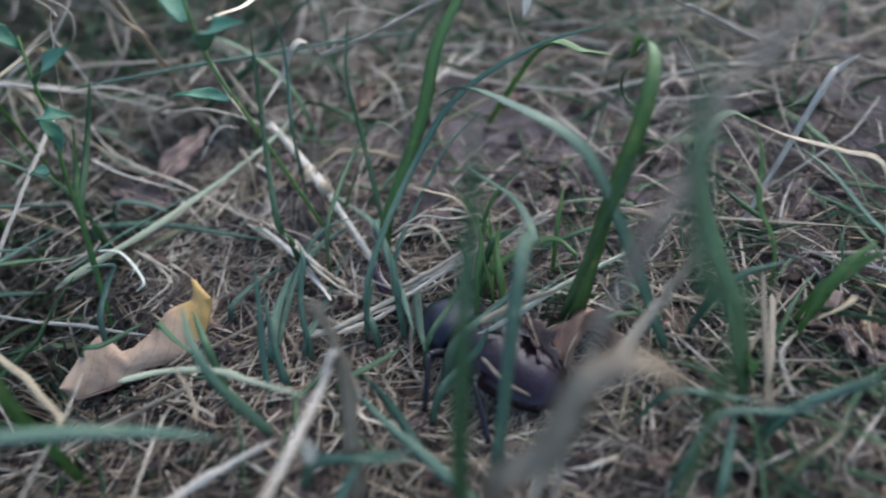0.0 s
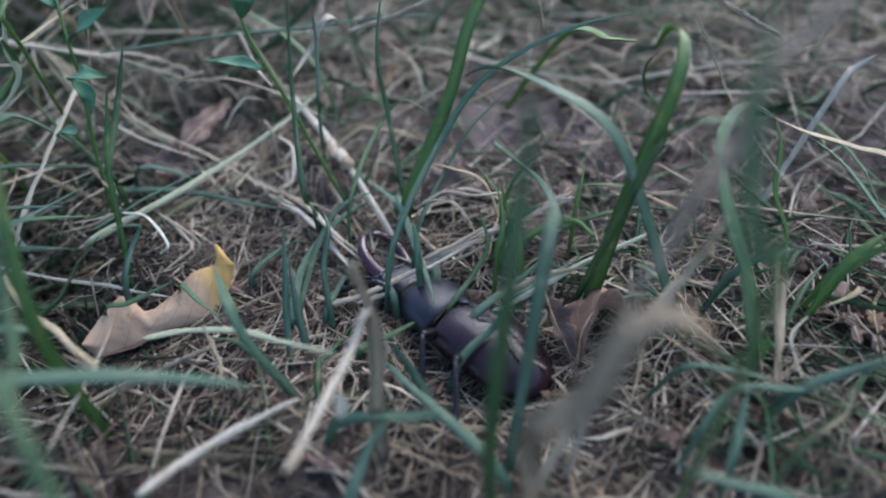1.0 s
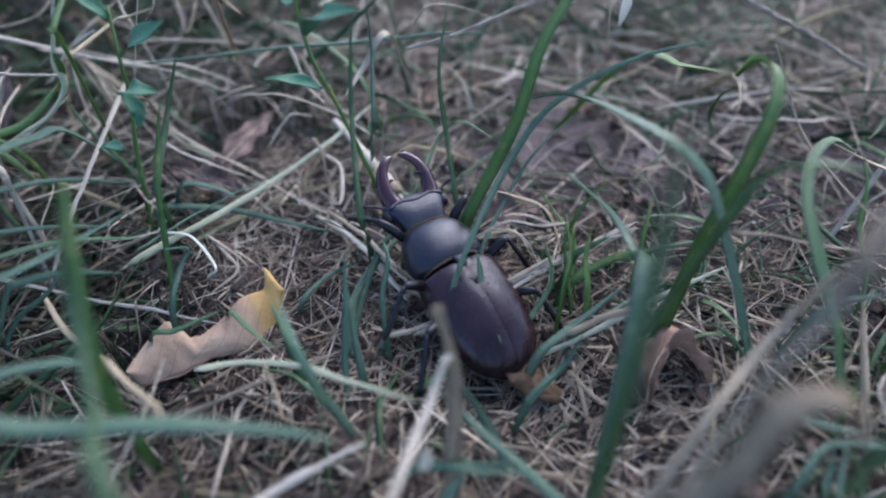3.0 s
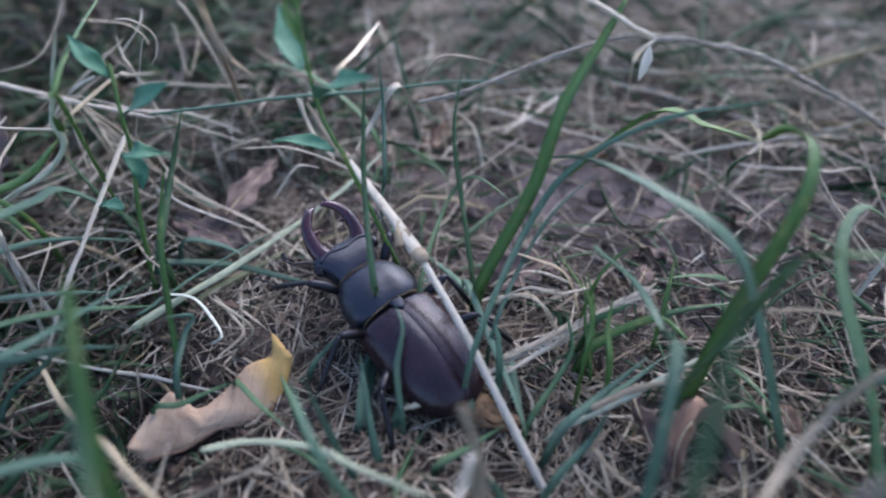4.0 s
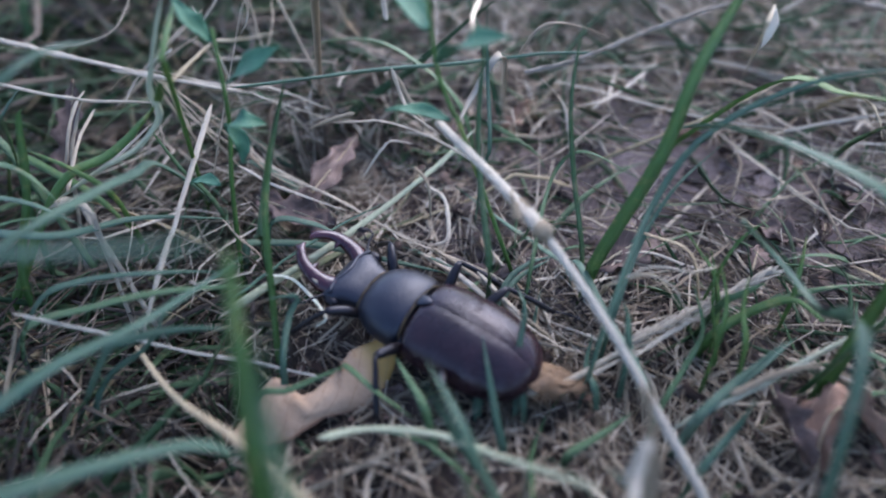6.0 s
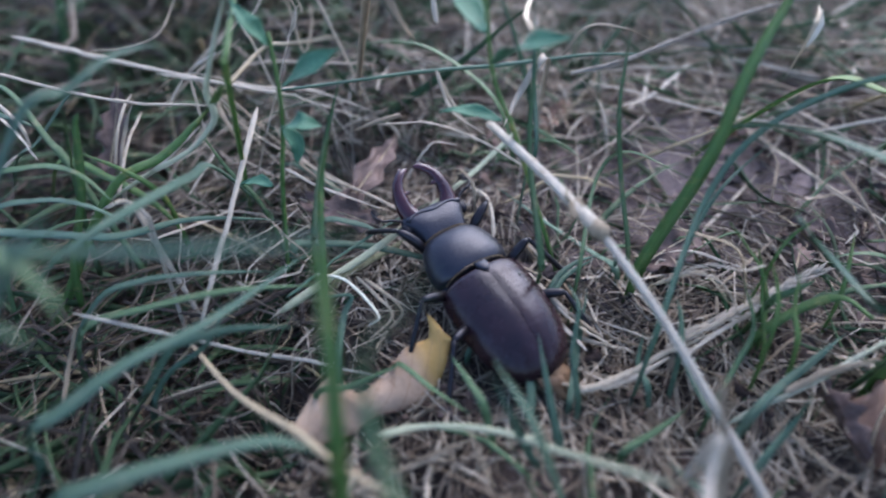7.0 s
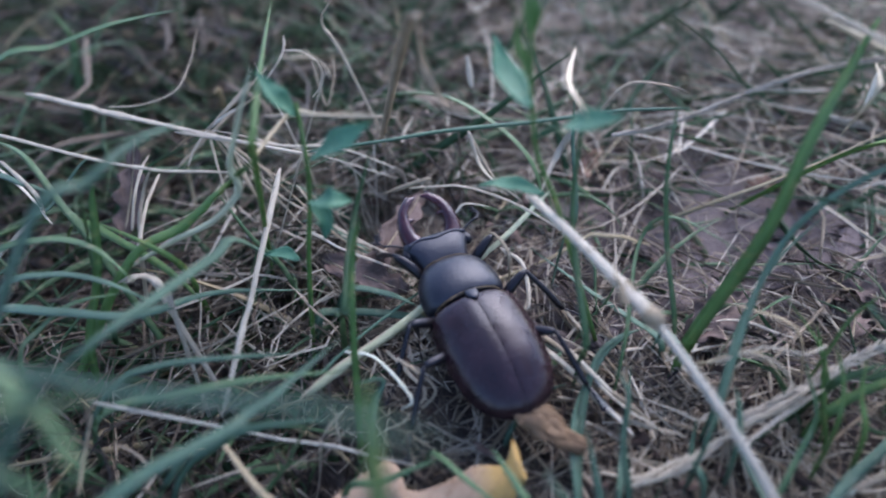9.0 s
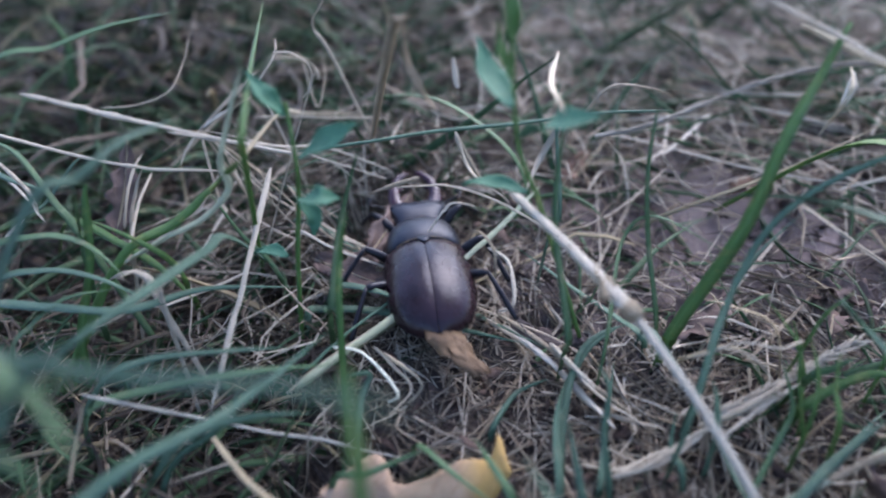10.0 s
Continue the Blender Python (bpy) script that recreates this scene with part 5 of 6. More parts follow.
grass_blade([(-1.50, 7.81, -0.40), (-1.61, 8.21, -0.20), (-1.44, 8.65, 0.10)], 0.15, M_TEAL, "green grass blade beside the pale stalk")
grass_blade([(-1.41, 10.47, 0.10), (-1.10, 9.08, 0.10), (-0.84, 8.00, 0.10), (-0.67, 7.16, 0.10)], 0.15, M_TEAL, "green grass blade beside the pale stalk")
grass_blade([(-4.91, 8.19, 0.30), (-4.62, 7.60, 0.30), (-4.42, 7.20, 0.20)], 0.15, M_GREEN, "green grass blade beside the pale stalk")
grass_blade([(-3.47, 7.95, -0.70), (-3.25, 9.02, -0.35), (-2.85, 9.96, 0.00), (-2.37, 10.33, 0.20), (-1.79, 10.54, 0.20)], 0.15, M_TEAL, "green grass blade beside the pale stalk")
grass_blade([(-0.97, 9.05, 0.30), (-0.35, 10.14, 0.90), (0.30, 10.81, 1.60), (1.22, 11.35, 2.20)], 0.09, M_TEAL, "green grass blade beside the pale stalk")
grass_blade([(3.67, 3.66, -0.60), (4.06, 4.44, -0.30), (4.31, 4.92, 0.10)], 0.16, M_TEAL, "green grass blade at the edge of the worn soil")
grass_blade([(4.35, 3.35, -0.60), (4.51, 4.26, -0.20), (4.51, 4.88, 0.30)], 0.13, M_GREEN, "green grass blade at the edge of the worn soil")
grass_blade([(3.29, 4.26, 0.30), (3.90, 4.73, 0.60), (4.77, 4.67, 0.60), (5.60, 4.74, 0.40)], 0.13, M_TEAL, "green grass blade at the edge of the worn soil")
grass_blade([(4.88, 4.81, 0.20), (5.47, 4.83, 0.60), (6.32, 4.83, 0.90)], 0.16, M_TEAL, "green grass blade at the edge of the worn soil")
grass_blade([(2.63, 3.52, 0.60), (3.33, 3.22, 0.60), (4.05, 2.98, 0.50)], 0.20, M_TEAL, "green grass blade at the edge of the worn soil")
grass_blade([(6.43, 6.80, 0.60), (6.73, 6.89, 1.20), (7.16, 7.01, 1.60)], 0.24, M_FRESH, "green grass blade at the edge of the worn soil")
grass_blade([(4.66, 7.11, 0.40), (5.16, 7.17, 0.90), (5.84, 7.11, 1.20)], 0.17, M_TEAL, "green grass blade at the edge of the worn soil")
grass_blade([(4.66, 5.56, 0.10), (4.46, 5.92, 0.90), (4.30, 6.31, 1.60)], 0.26, M_GREEN, "green grass blade at the edge of the worn soil")
grass_blade([(-0.98, 8.18, 0.20), (-1.00, 8.47, 0.70), (-1.06, 8.64, 1.00)], 0.16, M_TEAL, "green grass blade at the edge of the worn soil")
grass_blade([(0.59, 8.27, 0.30), (0.74, 8.71, 0.80), (0.66, 9.16, 1.30)], 0.13, M_FRESH, "green grass blade at the edge of the worn soil")
grass_blade([(1.04, 8.18, 0.20), (1.02, 8.63, 0.70), (1.16, 9.01, 1.10)], 0.15, M_FRESH, "green grass blade at the edge of the worn soil")
grass_blade([(2.32, 9.24, 0.20), (2.44, 9.56, 0.70), (2.60, 9.98, 1.10)], 0.11, M_FRESH, "green grass blade at the edge of the worn soil")
grass_blade([(6.14, 8.00, 0.60), (5.74, 8.31, 1.50), (5.80, 8.76, 2.20), (5.58, 8.98, 2.80)], 0.13, M_FRESH, "green grass blade at the edge of the worn soil")
grass_blade([(6.66, 9.33, 2.00), (7.07, 8.66, 1.80), (7.54, 7.91, 1.30), (7.98, 7.34, 0.80)], 0.18, M_TEAL, "green grass blade at the edge of the worn soil")
grass_blade([(0.51, 9.79, 0.80), (-0.17, 10.17, 1.00), (-0.64, 10.41, 1.00)], 0.10, M_GOLD, "green grass blade at the edge of the worn soil")
straw_stalk([(0.55, 7.34, 0.10), (1.27, 7.54, 0.30), (2.01, 7.59, 0.50)], 0.140, M_STRAW, "pale dry straw at the edge of the worn soil")
straw_stalk([(5.95, 7.29, 0.10), (5.40, 6.06, -0.00), (4.94, 5.06, -0.20)], 0.180, M_STRAW, "pale dry straw at the edge of the worn soil")
straw_stalk([(5.43, 5.23, 0.00), (5.40, 5.84, 0.30), (5.76, 6.15, 0.50)], 0.070, M_STRAW, "pale dry straw at the edge of the worn soil")
straw_stalk([(5.29, 4.25, -0.10), (5.79, 4.50, 0.10), (5.94, 4.78, 0.30)], 0.070, M_STRAW, "pale dry straw at the edge of the worn soil")
straw_stalk([(-0.87, 8.43, 0.10), (-0.17, 8.66, 0.30), (0.55, 8.97, 0.50)], 0.100, M_STRAW, "pale dry straw at the edge of the worn soil")
straw_stalk([(-0.88, 8.12, 0.10), (-0.06, 8.59, 0.20), (0.66, 8.88, 0.50)], 0.070, M_WHITE, "pale dry straw at the edge of the worn soil")
straw_stalk([(-5.26, 3.79, 0.20), (-4.64, 4.32, 0.20), (-3.83, 4.79, 0.30), (-2.96, 5.18, 0.40)], 0.160, M_WHITE, "long bleached stem lying low")
straw_stalk([(-6.97, 5.74, -0.50), (-6.22, 6.29, -0.50), (-5.34, 6.72, -0.40), (-4.58, 6.95, -0.30)], 0.100, M_STRAW, "dry straw lying low")
grass_blade([(-2.29, 4.73, 0.40), (-1.57, 4.69, 0.50), (-0.61, 4.72, 0.50)], 0.17, M_TEAL, "grey-green blade lying low")
grass_blade([(-1.81, 6.12, 0.30), (-1.14, 5.28, 0.30), (-0.53, 4.67, 0.20), (0.12, 3.97, 0.00)], 0.20, M_TEAL, "blue-green blade lying low")
grass_blade([(-2.11, 3.59, 0.00), (-1.83, 4.17, 0.40), (-1.47, 4.55, 0.70)], 0.20, M_TEAL, "blue-green blade among short straw")
grass_blade([(-5.83, 8.38, -0.20), (-5.24, 7.71, 0.00), (-4.63, 7.15, 0.10)], 0.12, M_GREEN, "thin green blade over the tan leaf")
straw_stalk([(-10.63, 15.27, 1.90), (-9.96, 14.57, 1.20), (-9.35, 13.88, 0.50)], 0.070, M_STRAW, "thin straw radiating from the dry tuft")
straw_stalk([(-10.63, 15.27, 1.90), (-9.81, 14.72, 1.40), (-9.09, 14.22, 0.80)], 0.060, M_WHITE, "thin straw radiating from the dry tuft")
straw_stalk([(-10.63, 15.27, 1.90), (-9.03, 14.63, 0.90), (-7.33, 13.75, 0.20)], 0.060, M_STRAW, "thin straw radiating from the dry tuft")
straw_stalk([(-10.63, 15.27, 1.90), (-9.46, 14.39, 1.00), (-8.21, 13.28, 0.20)], 0.050, M_STRAW, "thin straw radiating from the dry tuft")
straw_stalk([(-10.63, 15.27, 1.90), (-10.11, 15.54, 2.30), (-9.66, 16.02, 2.60)], 0.080, M_STRAW, "thin straw radiating from the dry tuft")
straw_stalk([(-10.63, 15.27, 1.90), (-9.93, 15.61, 2.40), (-9.29, 16.29, 2.80)], 0.060, M_STRAW, "thin straw radiating from the dry tuft")
straw_stalk([(-10.63, 15.27, 1.90), (-10.29, 15.40, 2.10), (-9.99, 15.59, 2.20)], 0.070, M_WHITE, "thin straw radiating from the dry tuft")
straw_stalk([(-10.63, 15.27, 1.90), (-10.93, 15.05, 1.60), (-11.11, 14.71, 1.30)], 0.060, M_STRAW, "thin straw radiating from the dry tuft")
straw_stalk([(-10.63, 15.27, 1.90), (-11.06, 15.09, 1.80), (-11.52, 15.00, 1.50)], 0.050, M_STRAW, "thin straw radiating from the dry tuft")
straw_stalk([(-10.63, 15.27, 1.90), (-8.35, 14.68, 1.60), (-6.47, 14.51, 0.90)], 0.060, M_STRAW, "thin straw radiating from the dry tuft")
straw_stalk([(-10.63, 15.27, 1.90), (-10.38, 14.52, 1.40), (-10.18, 14.00, 0.60)], 0.060, M_STRAW, "thin straw radiating from the dry tuft")
straw_stalk([(-8.36, 14.17, 4.20), (-7.96, 14.08, 4.20), (-7.73, 14.29, 3.80), (-7.80, 14.27, 3.40), (-8.01, 14.34, 3.10)], 0.060, M_WHITE, "curled papery dry grass tip")
straw_stalk([(-4.98, 13.51, 4.30), (-4.94, 13.22, 4.00), (-4.91, 13.09, 3.90)], 0.110, M_WHITE, "white papery stem end")
straw_stalk([(-11.96, 13.07, 0.90), (-11.85, 13.40, 1.40), (-11.75, 13.96, 1.80), (-11.65, 14.36, 1.90)], 0.080, M_WHITE, "hanging papery dry blade")
straw_stalk([(-4.69, 12.92, 0.60), (-4.48, 12.53, 0.90), (-4.25, 12.09, 0.80), (-4.22, 11.81, 0.10)], 0.080, M_STRAW, "kinked dry strand on the soil")
straw_stalk([(-5.69, 12.92, 0.40), (-5.28, 13.16, 0.90), (-5.03, 13.28, 1.10), (-4.54, 13.16, 1.10)], 0.060, M_STRAW, "thin bent dry strand")


def tan_leaf():
    """The curled tan leaf: a lobed, buckled upper face, folded along its lower edge, with the other half tucked under."""
    n, m, f = 60, 12, 6
    s = np.linspace(0, 1, n)
    low = np.interp(s, [0, 0.05, 0.26, 0.46, 0.69, 0.79, 0.92, 1], [0, -0.2, -0.3, -0.28, -0.43, -0.4, -0.21, -0.02])
    high = np.interp(s, [0, 0.05, 0.19, 0.3, 0.35, 0.385, 0.45, 0.59, 0.74, 0.82, 0.9, 0.93, 0.955, 0.98, 1], [0.03, 0.1, 0.26, 0.34, 0.26, 0.04, 0.0, 0.06, 0.19, 0.18, 0.14, 0.24, 0.42, 0.14, 0])
    tuck = np.interp(s, [0, 0.1, 0.4, 0.75, 1], [0.02, 0.25, 0.5, 0.45, 0.02])
    top, uv = [], []
    for i in range(n):
        x, z0 = (s[i] - 0.5) * 3.2, (s[i] - 0.5) * 0.36
        z0 += 0.12 * max(0, s[i] - 0.85) / 0.15
        for k in np.linspace(0, 1, m):
            v = high[i] + (low[i] - high[i]) * k
            out = 0.1 * math.sin(math.pi * k) + 0.035 * noise.fractal((s[i] * 7, k * 2.5, 0.4), 0.9, 2.0, 3) + 0.01 * math.sin(s[i] * 38 + k * 4) * (1 - k)
            top.append((x, v * 1.35 - out * 0.6, z0 + v * 1.0 + out * 0.8))
            uv.append((k * 0.5, s[i]))
        for k in np.linspace(0.12, 1, f):
            v, w = low[i], tuck[i] * k
            out = 0.03 * noise.fractal((s[i] * 6, k * 2, 3.0), 0.9, 2.0, 3) * k
            top.append((x, v * 1.35 + w * 0.9, z0 + v * 1.0 - 0.05 * math.sin(k * math.pi) + out + w * 0.1))
            uv.append((0.5 + k * 0.5, s[i]))
    c = m + f
    top = np.array(top)
    F = [(i * c + k + 1, i * c + k, i * c + c + k, i * c + c + k + 1) for i in range(n - 1) for k in range(c - 1)]
    o = len(top)
    nrm = np.zeros_like(top)
    for q in F:
        g = np.cross(top[q[1]] - top[q[0]], top[q[2]] - top[q[0]])
        nrm[list(q)] += g
    nrm /= np.linalg.norm(nrm, axis=1)[:, None] + 1e-9
    F = F + [tuple(o + q for q in reversed(g)) for g in F]
    for i in range(n - 1):
        F += [(i * c, o + i * c, o + i * c + c, i * c + c), (i * c + c - 1, i * c + 2 * c - 1, o + i * c + 2 * c - 1, o + i * c + c - 1)]
    made = (np.vstack([top, top - nrm * 0.014]), F, np.vstack([uv, uv]))
    ob = new("dry_leaf", mesh_of("dry_leaf", made[0], made[1], M_LEAF_TAN, made[2]))
    fold = [((a - 0.5) * 3.2, b * 1.35 - 0.012, (a - 0.5) * 0.36 + b * 1.0 + 0.01) for a, b in zip(s[3:50], low[3:50])]
    part("midrib", tube(fold, np.linspace(0.028, 0.012, len(fold)), 6), M_LEAF_RUST, ob, "thin brown midrib")
    return tagged(ob, "curled tan and yellow dead leaf lying on dry grass", "dead leaf", "dead leaves")


moved_leaf = tan_leaf()
# brown leaves
dry_leaf([(-0.85, 10.75, -0.42), (-0.1, 11.2, -0.3), (0.75, 11.7, -0.3)], [0.3, 1.0, 1.15, 0.9, 0.2], M_LEAF_BROWN, "flat brown dead leaf on the worn soil", teeth=0.45, crumple=0.12, seed=2)
dry_leaf([(-7.3, 12.4, -0.35), (-6.8, 13.1, 0.0), (-6.3, 14.2, 0.05), (-5.95, 15.0, 0.1)], [0.2, 0.6, 0.8, 0.6, 0.15], M_LEAF_BROWN, "greyish-brown dead leaf in the thatch", cup=0.15, teeth=0.45, crumple=0.12, seed=3)
dry_leaf([(-8.2, 13.2, -0.3), (-7.2, 12.5, -0.15), (-6.3, 12.1, -0.25)], [0.25, 0.8, 1.0, 0.85, 0.3], M_LEAF_BROWN, "ribbed reddish-brown dead leaf in the thatch", cup=0.2, wave=0.1, teeth=0.45, crumple=0.12, seed=4)
dry_leaf([(1.95, 6.4, -0.95), (2.15, 6.95, -0.55), (2.55, 7.3, -0.35), (3.0, 7.0, -0.5), (3.2, 6.4, -0.8)], [0.3, 0.7, 0.85, 0.8, 0.5, 0.1], M_LEAF_RUST, "curled rust-brown dead leaf standing on its edge", cup=0.45, twist=(50, 70), teeth=0.45, crumple=0.12, seed=5)
dry_leaf([(1.5, 7.75, -0.3), (1.62, 7.15, -0.5), (1.85, 6.5, -0.8)], [0.2, 0.5, 0.6, 0.5, 0.2], M_LEAF_BROWN, "rolled brown dead leaf", cup=0.6, teeth=0.45, crumple=0.12, seed=6)
dry_leaf([(-2.2, 15.6, -0.5), (-1.85, 15.95, -0.2), (-1.25, 16.7, 0.0)], [0.15, 0.6, 0.6, 0.4, 0.08], M_LEAF_RUST, "small orange-brown dead leaf", cup=0.4, twist=(30, 10), teeth=0.45, crumple=0.12, seed=7)
dry_leaf([(-5.5, 8.25, -0.95), (-4.7, 7.9, -0.9), (-4.0, 7.7, -0.95)], [0.3, 0.7, 0.8, 0.6, 0.2], M_LEAF_BROWN, "reddish-brown dead leaf under the straw", teeth=0.45, crumple=0.12, seed=8)
dry_leaf([(-4.6, 6.7, -0.95), (-3.9, 6.5, -0.85), (-3.2, 6.4, -0.95)], [0.3, 0.8, 0.9, 0.7, 0.2], M_LEAF_BROWN, "dark reddish-brown crumpled dead leaf", wave=0.14, teeth=0.45, crumple=0.12, seed=9)
dry_leaf([(-12.7, 13.8, 0.0), (-12.5, 14.6, 0.8), (-12.4, 15.4, 1.6)], [0.3, 0.7, 0.75, 0.5, 0.1], M_LEAF_BROWN, "dark brown dead leaf leaning in the grass", teeth=0.45, crumple=0.12, seed=10)
dry_leaf([(-6.95, 5.2, -0.8), (-6.4, 4.6, -0.6), (-6.1, 4.0, -0.8)], [0.2, 0.55, 0.6, 0.45, 0.1], M_LEAF_BROWN, "pinkish-brown rolled dead leaf", cup=0.5, teeth=0.45, crumple=0.12, seed=11)
dry_leaf([(7.5, 9.8, -0.6), (8.0, 10.5, -0.5), (8.6, 11.2, -0.45)], [0.2, 0.8, 0.9, 0.6, 0.1], M_LEAF_BROWN, "greyish-brown dead leaf on the soil", teeth=0.45, crumple=0.12, seed=12)
dry_leaf([(3.9, 11.3, -0.5), (3.3, 11.6, -0.4), (2.7, 12.0, -0.45)], [0.2, 0.7, 0.8, 0.6, 0.1], M_LEAF_BROWN, "flat brown dead leaf on the soil", teeth=0.45, crumple=0.12, seed=13)
dry_leaf([(2.9, 5.6, -0.9), (3.6, 5.2, -0.8), (4.3, 5.1, -0.9)], [0.2, 0.6, 0.7, 0.5, 0.1], M_LEAF_RUST, "crumpled brown dead leaf", wave=0.12, teeth=0.45, crumple=0.12, seed=14)
dry_leaf([(1.2, 5.6, -1.1), (1.8, 5.0, -1.0), (2.5, 4.9, -1.1)], [0.2, 0.7, 0.8, 0.6, 0.1], M_LEAF_BROWN, "crumpled brown dead leaf", wave=0.14, teeth=0.45, crumple=0.12, seed=15)
dry_leaf([(-3.1, 15.0, -0.5), (-3.4, 15.5, -0.35), (-3.4, 16.3, -0.3)], [0.2, 0.7, 0.8, 0.6, 0.1], M_LEAF_BROWN, "flat brown dead leaf", teeth=0.45, crumple=0.12, seed=16)

# herbs
herb([(-8.05, 11.5, 1.2), (-7.85, 11.8, 2.5), (-7.75, 11.8, 3.36), (-7.85, 12.3, 4.2)], 0.1,
     [([(-7.68, 11.75, 3.45), (-7.1, 11.5, 3.95), (-6.6, 11.6, 4.2)], 0.5, M_LEAF_GREEN),
      ([(-7.72, 11.3, 2.9), (-7.3, 11.0, 3.2), (-7.0, 11.3, 2.9)], 0.42, M_LEAF_GREEN),
      ([(-7.72, 11.3, 2.95), (-7.5, 11.2, 2.6), (-7.55, 11.15, 2.2)], 0.32, M_LEAF_GREEN),
      ([(-7.85, 12.2, 4.0), (-8.1, 12.1, 4.45), (-8.4, 12.35, 4.75)], 0.4, M_LEAF_GREEN),
      ([(-8.1, 11.2, 1.7), (-8.5, 11.5, 1.6), (-8.9, 11.7, 1.35)], 0.28, M_LEAF_GREEN)], "small green herb with lance-shaped leaves in dry grass")
herb([(-3.62, 11.07, 2.75), (-3.77, 11.1, 3.12), (-4.02, 11.3, 3.75), (-4.14, 11.43, 4.6), (-4.2, 11.6, 5.6)], 0.09,
     [([(-4.05, 11.3, 4.0), (-3.6, 10.6, 4.7), (-2.96, 10.62, 4.75)], 0.48, M_LEAF_GREEN),
      ([(-4.2, 11.2, 4.6), (-4.5, 11.9, 4.8), (-4.65, 12.4, 5.2)], 0.5, M_LEAF_GREEN),
      ([(-3.85, 11.15, 3.0), (-4.4, 11.4, 3.05), (-4.95, 11.2, 3.2)], 0.3, M_LEAF_GREEN),
      ([(-4.2, 11.6, 5.4), (-4.22, 11.7, 5.9), (-4.2, 11.9, 6.3)], 0.3, M_FRESH),
      ([(-4.15, 11.45, 4.9), (-4.35, 11.6, 5.3), (-4.4, 11.8, 5.7)], 0.2, M_FRESH)], "slender green herb with bright young top leaves")


def main_stalk():
    """The thick stalk that the beetle pushes down and lets go: built round its joint, which is where it turns."""
    ob = tagged(new("straw_stalk"), "thick pale dry stalk with a swollen joint", "straw", "straw stalks")
    upper = smooth_line([(0, 0.05, 0.0), (0.02, 1.4, 0.02), (0, 2.95, 0)], 24)
    lower = smooth_line([(0, 0.05, 0), (0.0, -1.5, -0.45), (0, -3.0, -1.13), (0, -4.6, -1.95), (0, -6.2, -3.0)], 30)
    part("upper_stem", tube(upper, 0.125 * (1 + 0.22 * np.exp(-((np.arange(24) - 3) / 3.0) ** 2) - 0.013 * np.arange(24)), 12, 0.75), M_WHITE, ob, "pale sheathed upper stem")
    part("lower_stem", tube(lower, np.linspace(0.07, 0.088, 30), 10, 0.95), M_WHITE, ob, "smooth bleached lower stem")
    part("joint", tube([(0, -0.08, -0.02), (0, 0.0, 0), (0, 0.1, 0.0), (0, 0.2, 0)], [0.09, 0.15, 0.16, 0.145], 12), M_STRAW, ob, "swollen tan joint")
    flap = leaf_blade([(0.06, 0.95, 0.08), (-0.12, 0.6, 0.1), (-0.3, 0.5, 0.02)], [0.08, 0.36, 0.04], m=5, n=8)
    part("sheath_flap", flap, M_STRAW, ob, "torn dry sheath")
    return ob


stalk = main_stalk()


def pressed():
    """A blade built round its root, so that it can lean over."""
    line = smooth_line([(0, 0, 0), (-0.02, 0.63, 0.8), (0.05, 1.12, 1.55), (0.06, 1.75, 2.3)], 18)
    s = np.linspace(0, 1, 18)
    made = ribbon(line, 0.14 * np.interp(s, [0, 0.15, 0.5, 0.8, 1], [0.6, 0.9, 1, 0.66, 0.05]), 0.16, 0.012, (10, 30))
    ob = new("grass_blade", mesh_of("grass_blade", *made[:2], M_TEAL, made[2]))
    return tagged(ob, "upright blue-green blade that gets pressed aside", "grass blade", "grass blades")


pressed_blade = pressed()

# broken bits of dead leaves in the litter
for k in range(84):
    x, y = (rng.uniform(-12.5, 8.5), rng.uniform(4.2, 16.5)) if k < 46 else (rng.uniform(0.5, 8.0), rng.uniform(3.6, 8.5))
    if trodden(np.array(x), np.array(y)) > 0.3:
        continue
    a, L = rng.uniform(0, 6.28), rng.uniform(0.35, 1.0)
    z = float(ground_z(x, y)) + rng.uniform(0.12, 0.4)
    d = np.array([math.cos(a), math.sin(a), rng.uniform(-0.25, 0.25)]) * L / 2
    c = np.array([x, y, z])
    dry_leaf([c - d, c + (0, 0, rng.uniform(0, 0.12)), c + d], [0.15 * L, 0.6 * L, 0.7 * L, 0.5 * L, 0.1], (M_LEAF_BROWN, M_LEAF_RUST, M_LEAF_BROWN)[k % 3], "broken brown dead leaf bit in the thatch", cup=rng.uniform(-0.3, 0.5), wave=0.05, twist=(rng.uniform(-40, 40), rng.uniform(-40, 40)), n=10, m=7, teeth=0.4, crumple=0.1, seed=20.0 + k)


def soil_clod(x, y, size, seed):
    """A dark crumb of earth, lumpy all over."""
    bm = bmesh.new()
    bmesh.ops.create_icosphere(bm, subdivisions=3, radius=size * CM)
    for v in bm.verts:
        n = noise.fractal(v.co * (90 / size) + Vector((seed, seed * 2, 0)), 0.8, 2.1, 4)
        v.co *= 1 + 0.35 * n
        v.co.z *= 0.75
    me = bpy.data.meshes.new("soil_clod")
    bm.to_mesh(me)
    bm.free()
    me.materials.append(M_CLOD)
    ob = new("soil_clod", me)
    ob.location = (x * CM, y * CM, (float(ground_z(x, y)) + size * 0.35) * CM)
    return tagged(ob, "dark lump of earth among the straw", "soil clod", "soil clods")


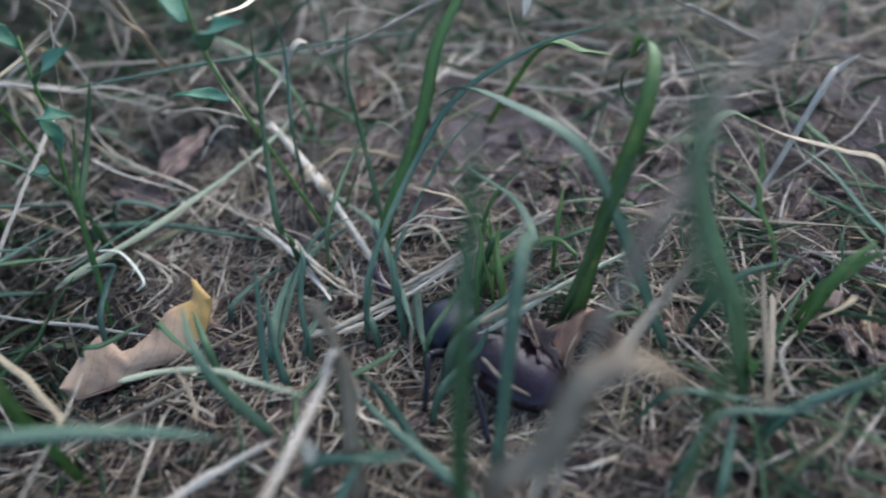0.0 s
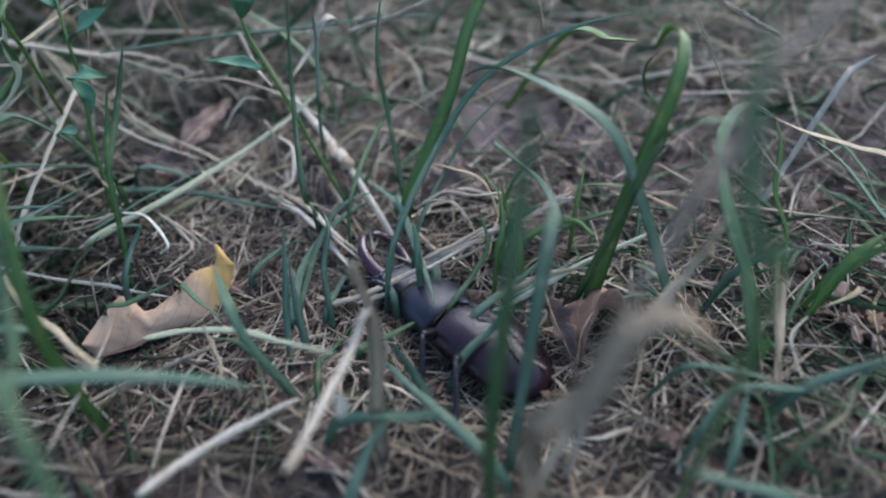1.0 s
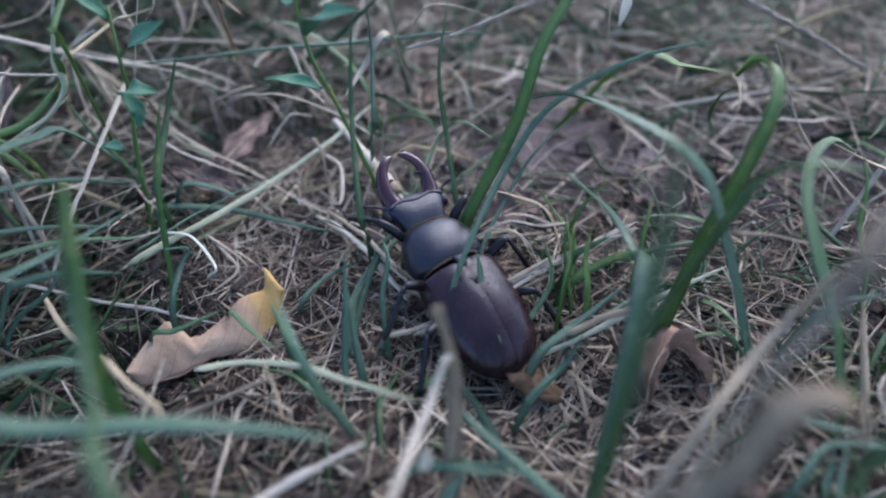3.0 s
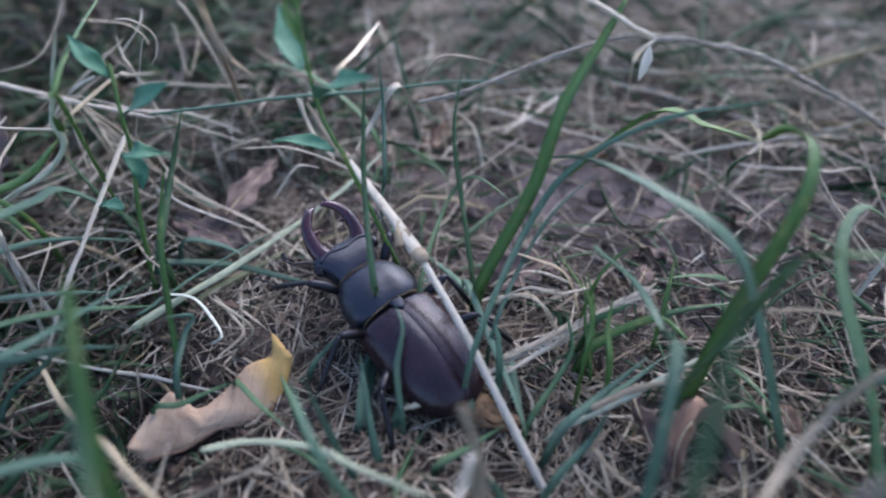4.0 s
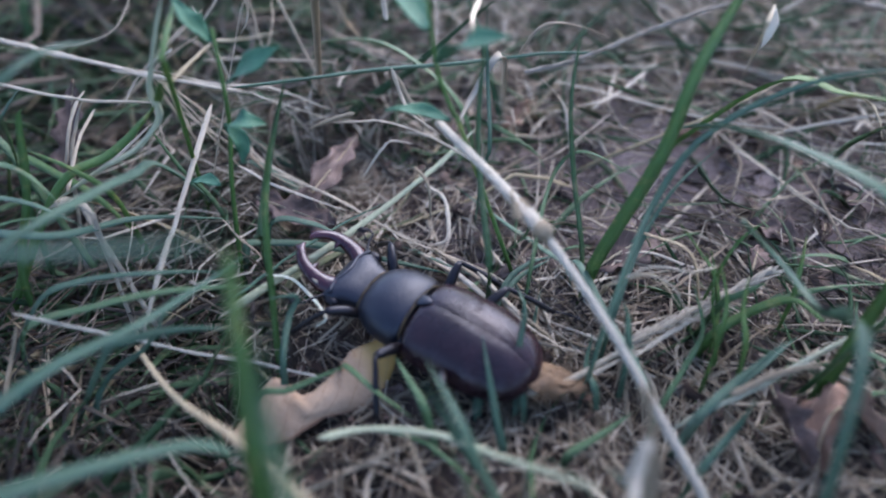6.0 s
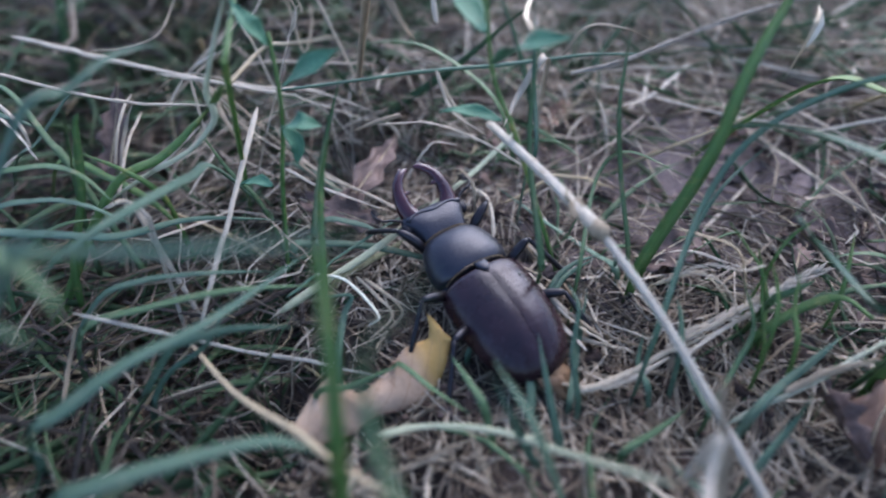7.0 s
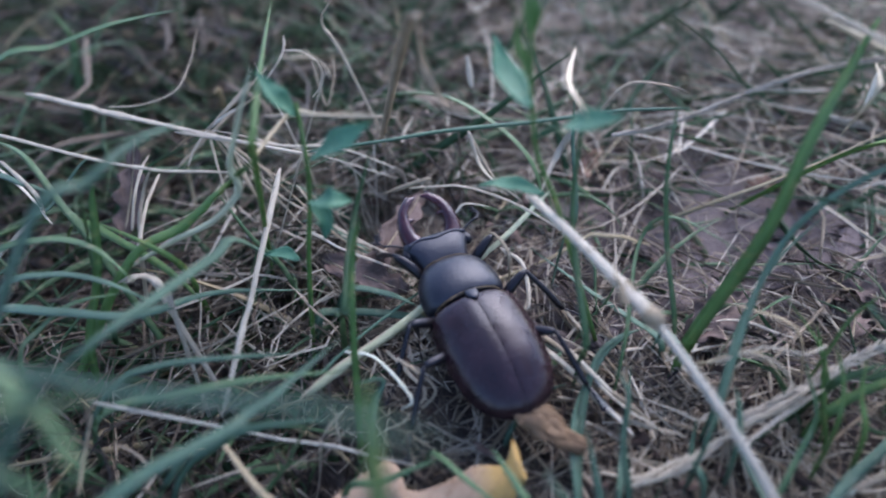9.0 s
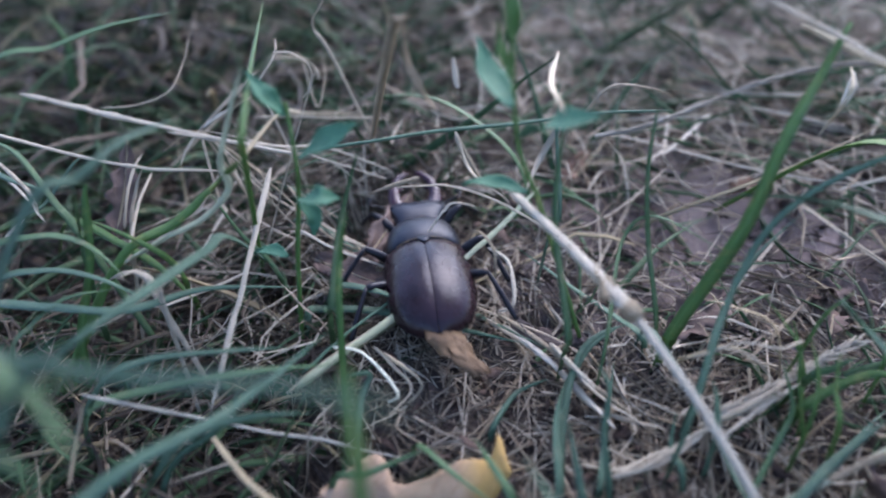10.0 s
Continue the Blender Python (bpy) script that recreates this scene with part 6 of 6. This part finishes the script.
soil_clod(-3.15, 11.0, 0.42, 1.0)
soil_clod(-3.75, 11.35, 0.3, 4.0)
soil_clod(-2.6, 10.9, 0.26, 7.0)
soil_clod(-1.0, 13.4, 0.22, 9.0)
soil_clod(0.9, 12.6, 0.2, 12.0)
soil_clod(2.3, 13.9, 0.3, 15.0)


def papery_bud(points, width, material, label):
    ob = new("papery_bud", mesh_of("papery_bud", *leaf_blade(points, [0.02, width, width * 0.8, 0.02], 0.35, 0.01, m=7, n=12)[:2], material))
    return tagged(ob, label, "flower bud")


papery_bud([(2.42, 13.3, 3.85), (2.3, 13.1, 3.55), (2.22, 13.0, 3.2)], 0.22, M_WHITE, "white papery dry bud hanging from a stalk")
papery_bud([(-2.07, 4.3, 1.85), (-2.07, 4.27, 1.6), (-2.1, 4.2, 1.35)], 0.22, M_WHITE, "white papery bract on a broken straw")
papery_bud([(-3.01, 13.79, 4.21), (-3.36, 12.57, 4.25), (-3.56, 10.47, 4.91)], 0.1, M_STRAW, "white papery curl on a dry stem")
papery_bud([(4.75, 5.7, 0.55), (4.8, 5.64, 0.34), (4.85, 5.6, 0.1)], 0.25, M_FRESH, "pale green bud in the grass")


# ---------------------------------------------------------------- what moves
# seconds, place of the body's base in centimetres, pitch, roll, heading
BEETLE_WAY = [
    (0.0, 0.45, 7.70, -1.50, -4.0, 14.0, 42.0),
    (0.5, 0.05, 7.10, -1.45, 0.0, 20.0, 46.0),
    (1.0, -0.35, 7.35, -1.30, 2.0, 22.0, 46.0),
    (1.5, -0.68, 7.85, -1.25, 4.0, 18.0, 38.5),
    (2.0, -1.09, 7.90, -0.60, 11.5, 10.0, 38.5),
    (2.2, -1.22, 8.15, -0.58, 12.5, 8.0, 37.0),
    (3.5, -1.93, 9.27, -0.28, 17.0, 3.0, 29.5),
    (4.0, -2.89, 9.58, -0.36, 14.0, 0.0, 38.5),
    (4.5, -3.74, 9.51, -0.28, 15.5, 0.4, 38.2),
    (5.0, -4.10, 9.30, -0.55, 2.5, 0.2, 54.2),
    (5.5, -4.21, 9.12, -0.52, -4.5, -0.4, 56.5),
    (6.8, -4.41, 9.82, -0.40, 11.5, -0.4, 37.3),
    (7.0, -4.28, 10.10, -0.42, 11.0, 0.2, 30.5),
    (7.5, -4.90, 10.22, -0.05, 6.5, -0.1, 29.8),
    (8.0, -5.45, 10.62, -0.15, 10.5, 0.3, 39.4),
    (8.5, -5.28, 10.55, 0.02, 8.5, 0.1, 36.5),
    (9.0, -5.03, 10.95, -0.12, 5.0, -0.3, 21.6),
    (9.5, -5.20, 11.68, -0.10, 13.0, 0.1, -0.8),
    (10.0, -5.64, 12.5, -0.36, -7.0, -0.3, 6.0),
]


# seconds, place of the stalk's joint in centimetres, pitch, heading: pushed down under the beetle, then freed
STALK_WAY = [
    (0.0, -2.5, 11.4, 0.3, 7, 31), (2.0, -2.5, 11.4, 0.3, 7, 31), (2.7, -2.6, 11.4, 0.2, 6, 32), (3.4, -2.55, 11.3, 0.25, 6, 32),
    (3.8, -2.4, 10.5, 0.9, 8, 31), (4.2, -2.25, 9.47, 1.67, 10, 30.6), (4.6, -2.36, 9.25, 2.0, 11, 33), (5.0, -2.4, 9.12, 2.14, 11.3, 34.5), (10.0, -2.4, 9.12, 2.14, 11.3, 34.5),
]


# seconds, lean and turn in degrees: the blade that the passing beetle presses aside
BLADE_WAY = [(0.0, 0, 0), (3.4, 0, 0), (3.9, 24, -12), (4.4, 34, -20), (10.0, 36, -20)]


# seconds, place in centimetres, heading: the leaf that a hind leg kicks round
LEAF_WAY = [(0.0, -6.29, 8.2, -0.58, 29.3), (7.5, -6.29, 8.2, -0.58, 29.3), (7.65, -6.15, 8.08, -0.54, 16), (7.85, -5.98, 7.95, -0.56, 3), (8.1, -5.96, 7.94, -0.58, 1.5), (10.0, -5.93, 7.91, -0.58, 0.5)]


def motions():
    walk(moved_leaf, [(t, pose(x * CM, y * CM, z * CM, 0, 0, h)) for t, x, y, z, h in LEAF_WAY])
    walk(pressed_blade, [(t, pose(-0.0346, 0.065, -0.008, lean, turn, 0)) for t, lean, turn in BLADE_WAY])
    walk(stalk, [(t, pose(x * CM, y * CM, z * CM, p, 0, h)) for t, x, y, z, p, h in STALK_WAY])
    walk(beetle, [(t, pose(x * CM, y * CM, z * CM, p, r, h)) for t, x, y, z, p, r, h in BEETLE_WAY])
    for i, (leg, plan) in enumerate(zip(beetle_legs, LEG_PLAN)):
        s, root = plan[1], plan[2]
        phase = (i % 2 + i // 2) % 2 * math.pi
        rows = []
        for k in range(51):
            t = k * 0.2
            a = 2 * math.pi * 1.15 * t + phase
            rows.append((t, pose(s * root[0] * CM, root[1] * CM, root[2] * CM, 0, -s * 7 * max(0, math.cos(a)), s * 13 * math.sin(a))))
        walk(leg, rows)


motions()
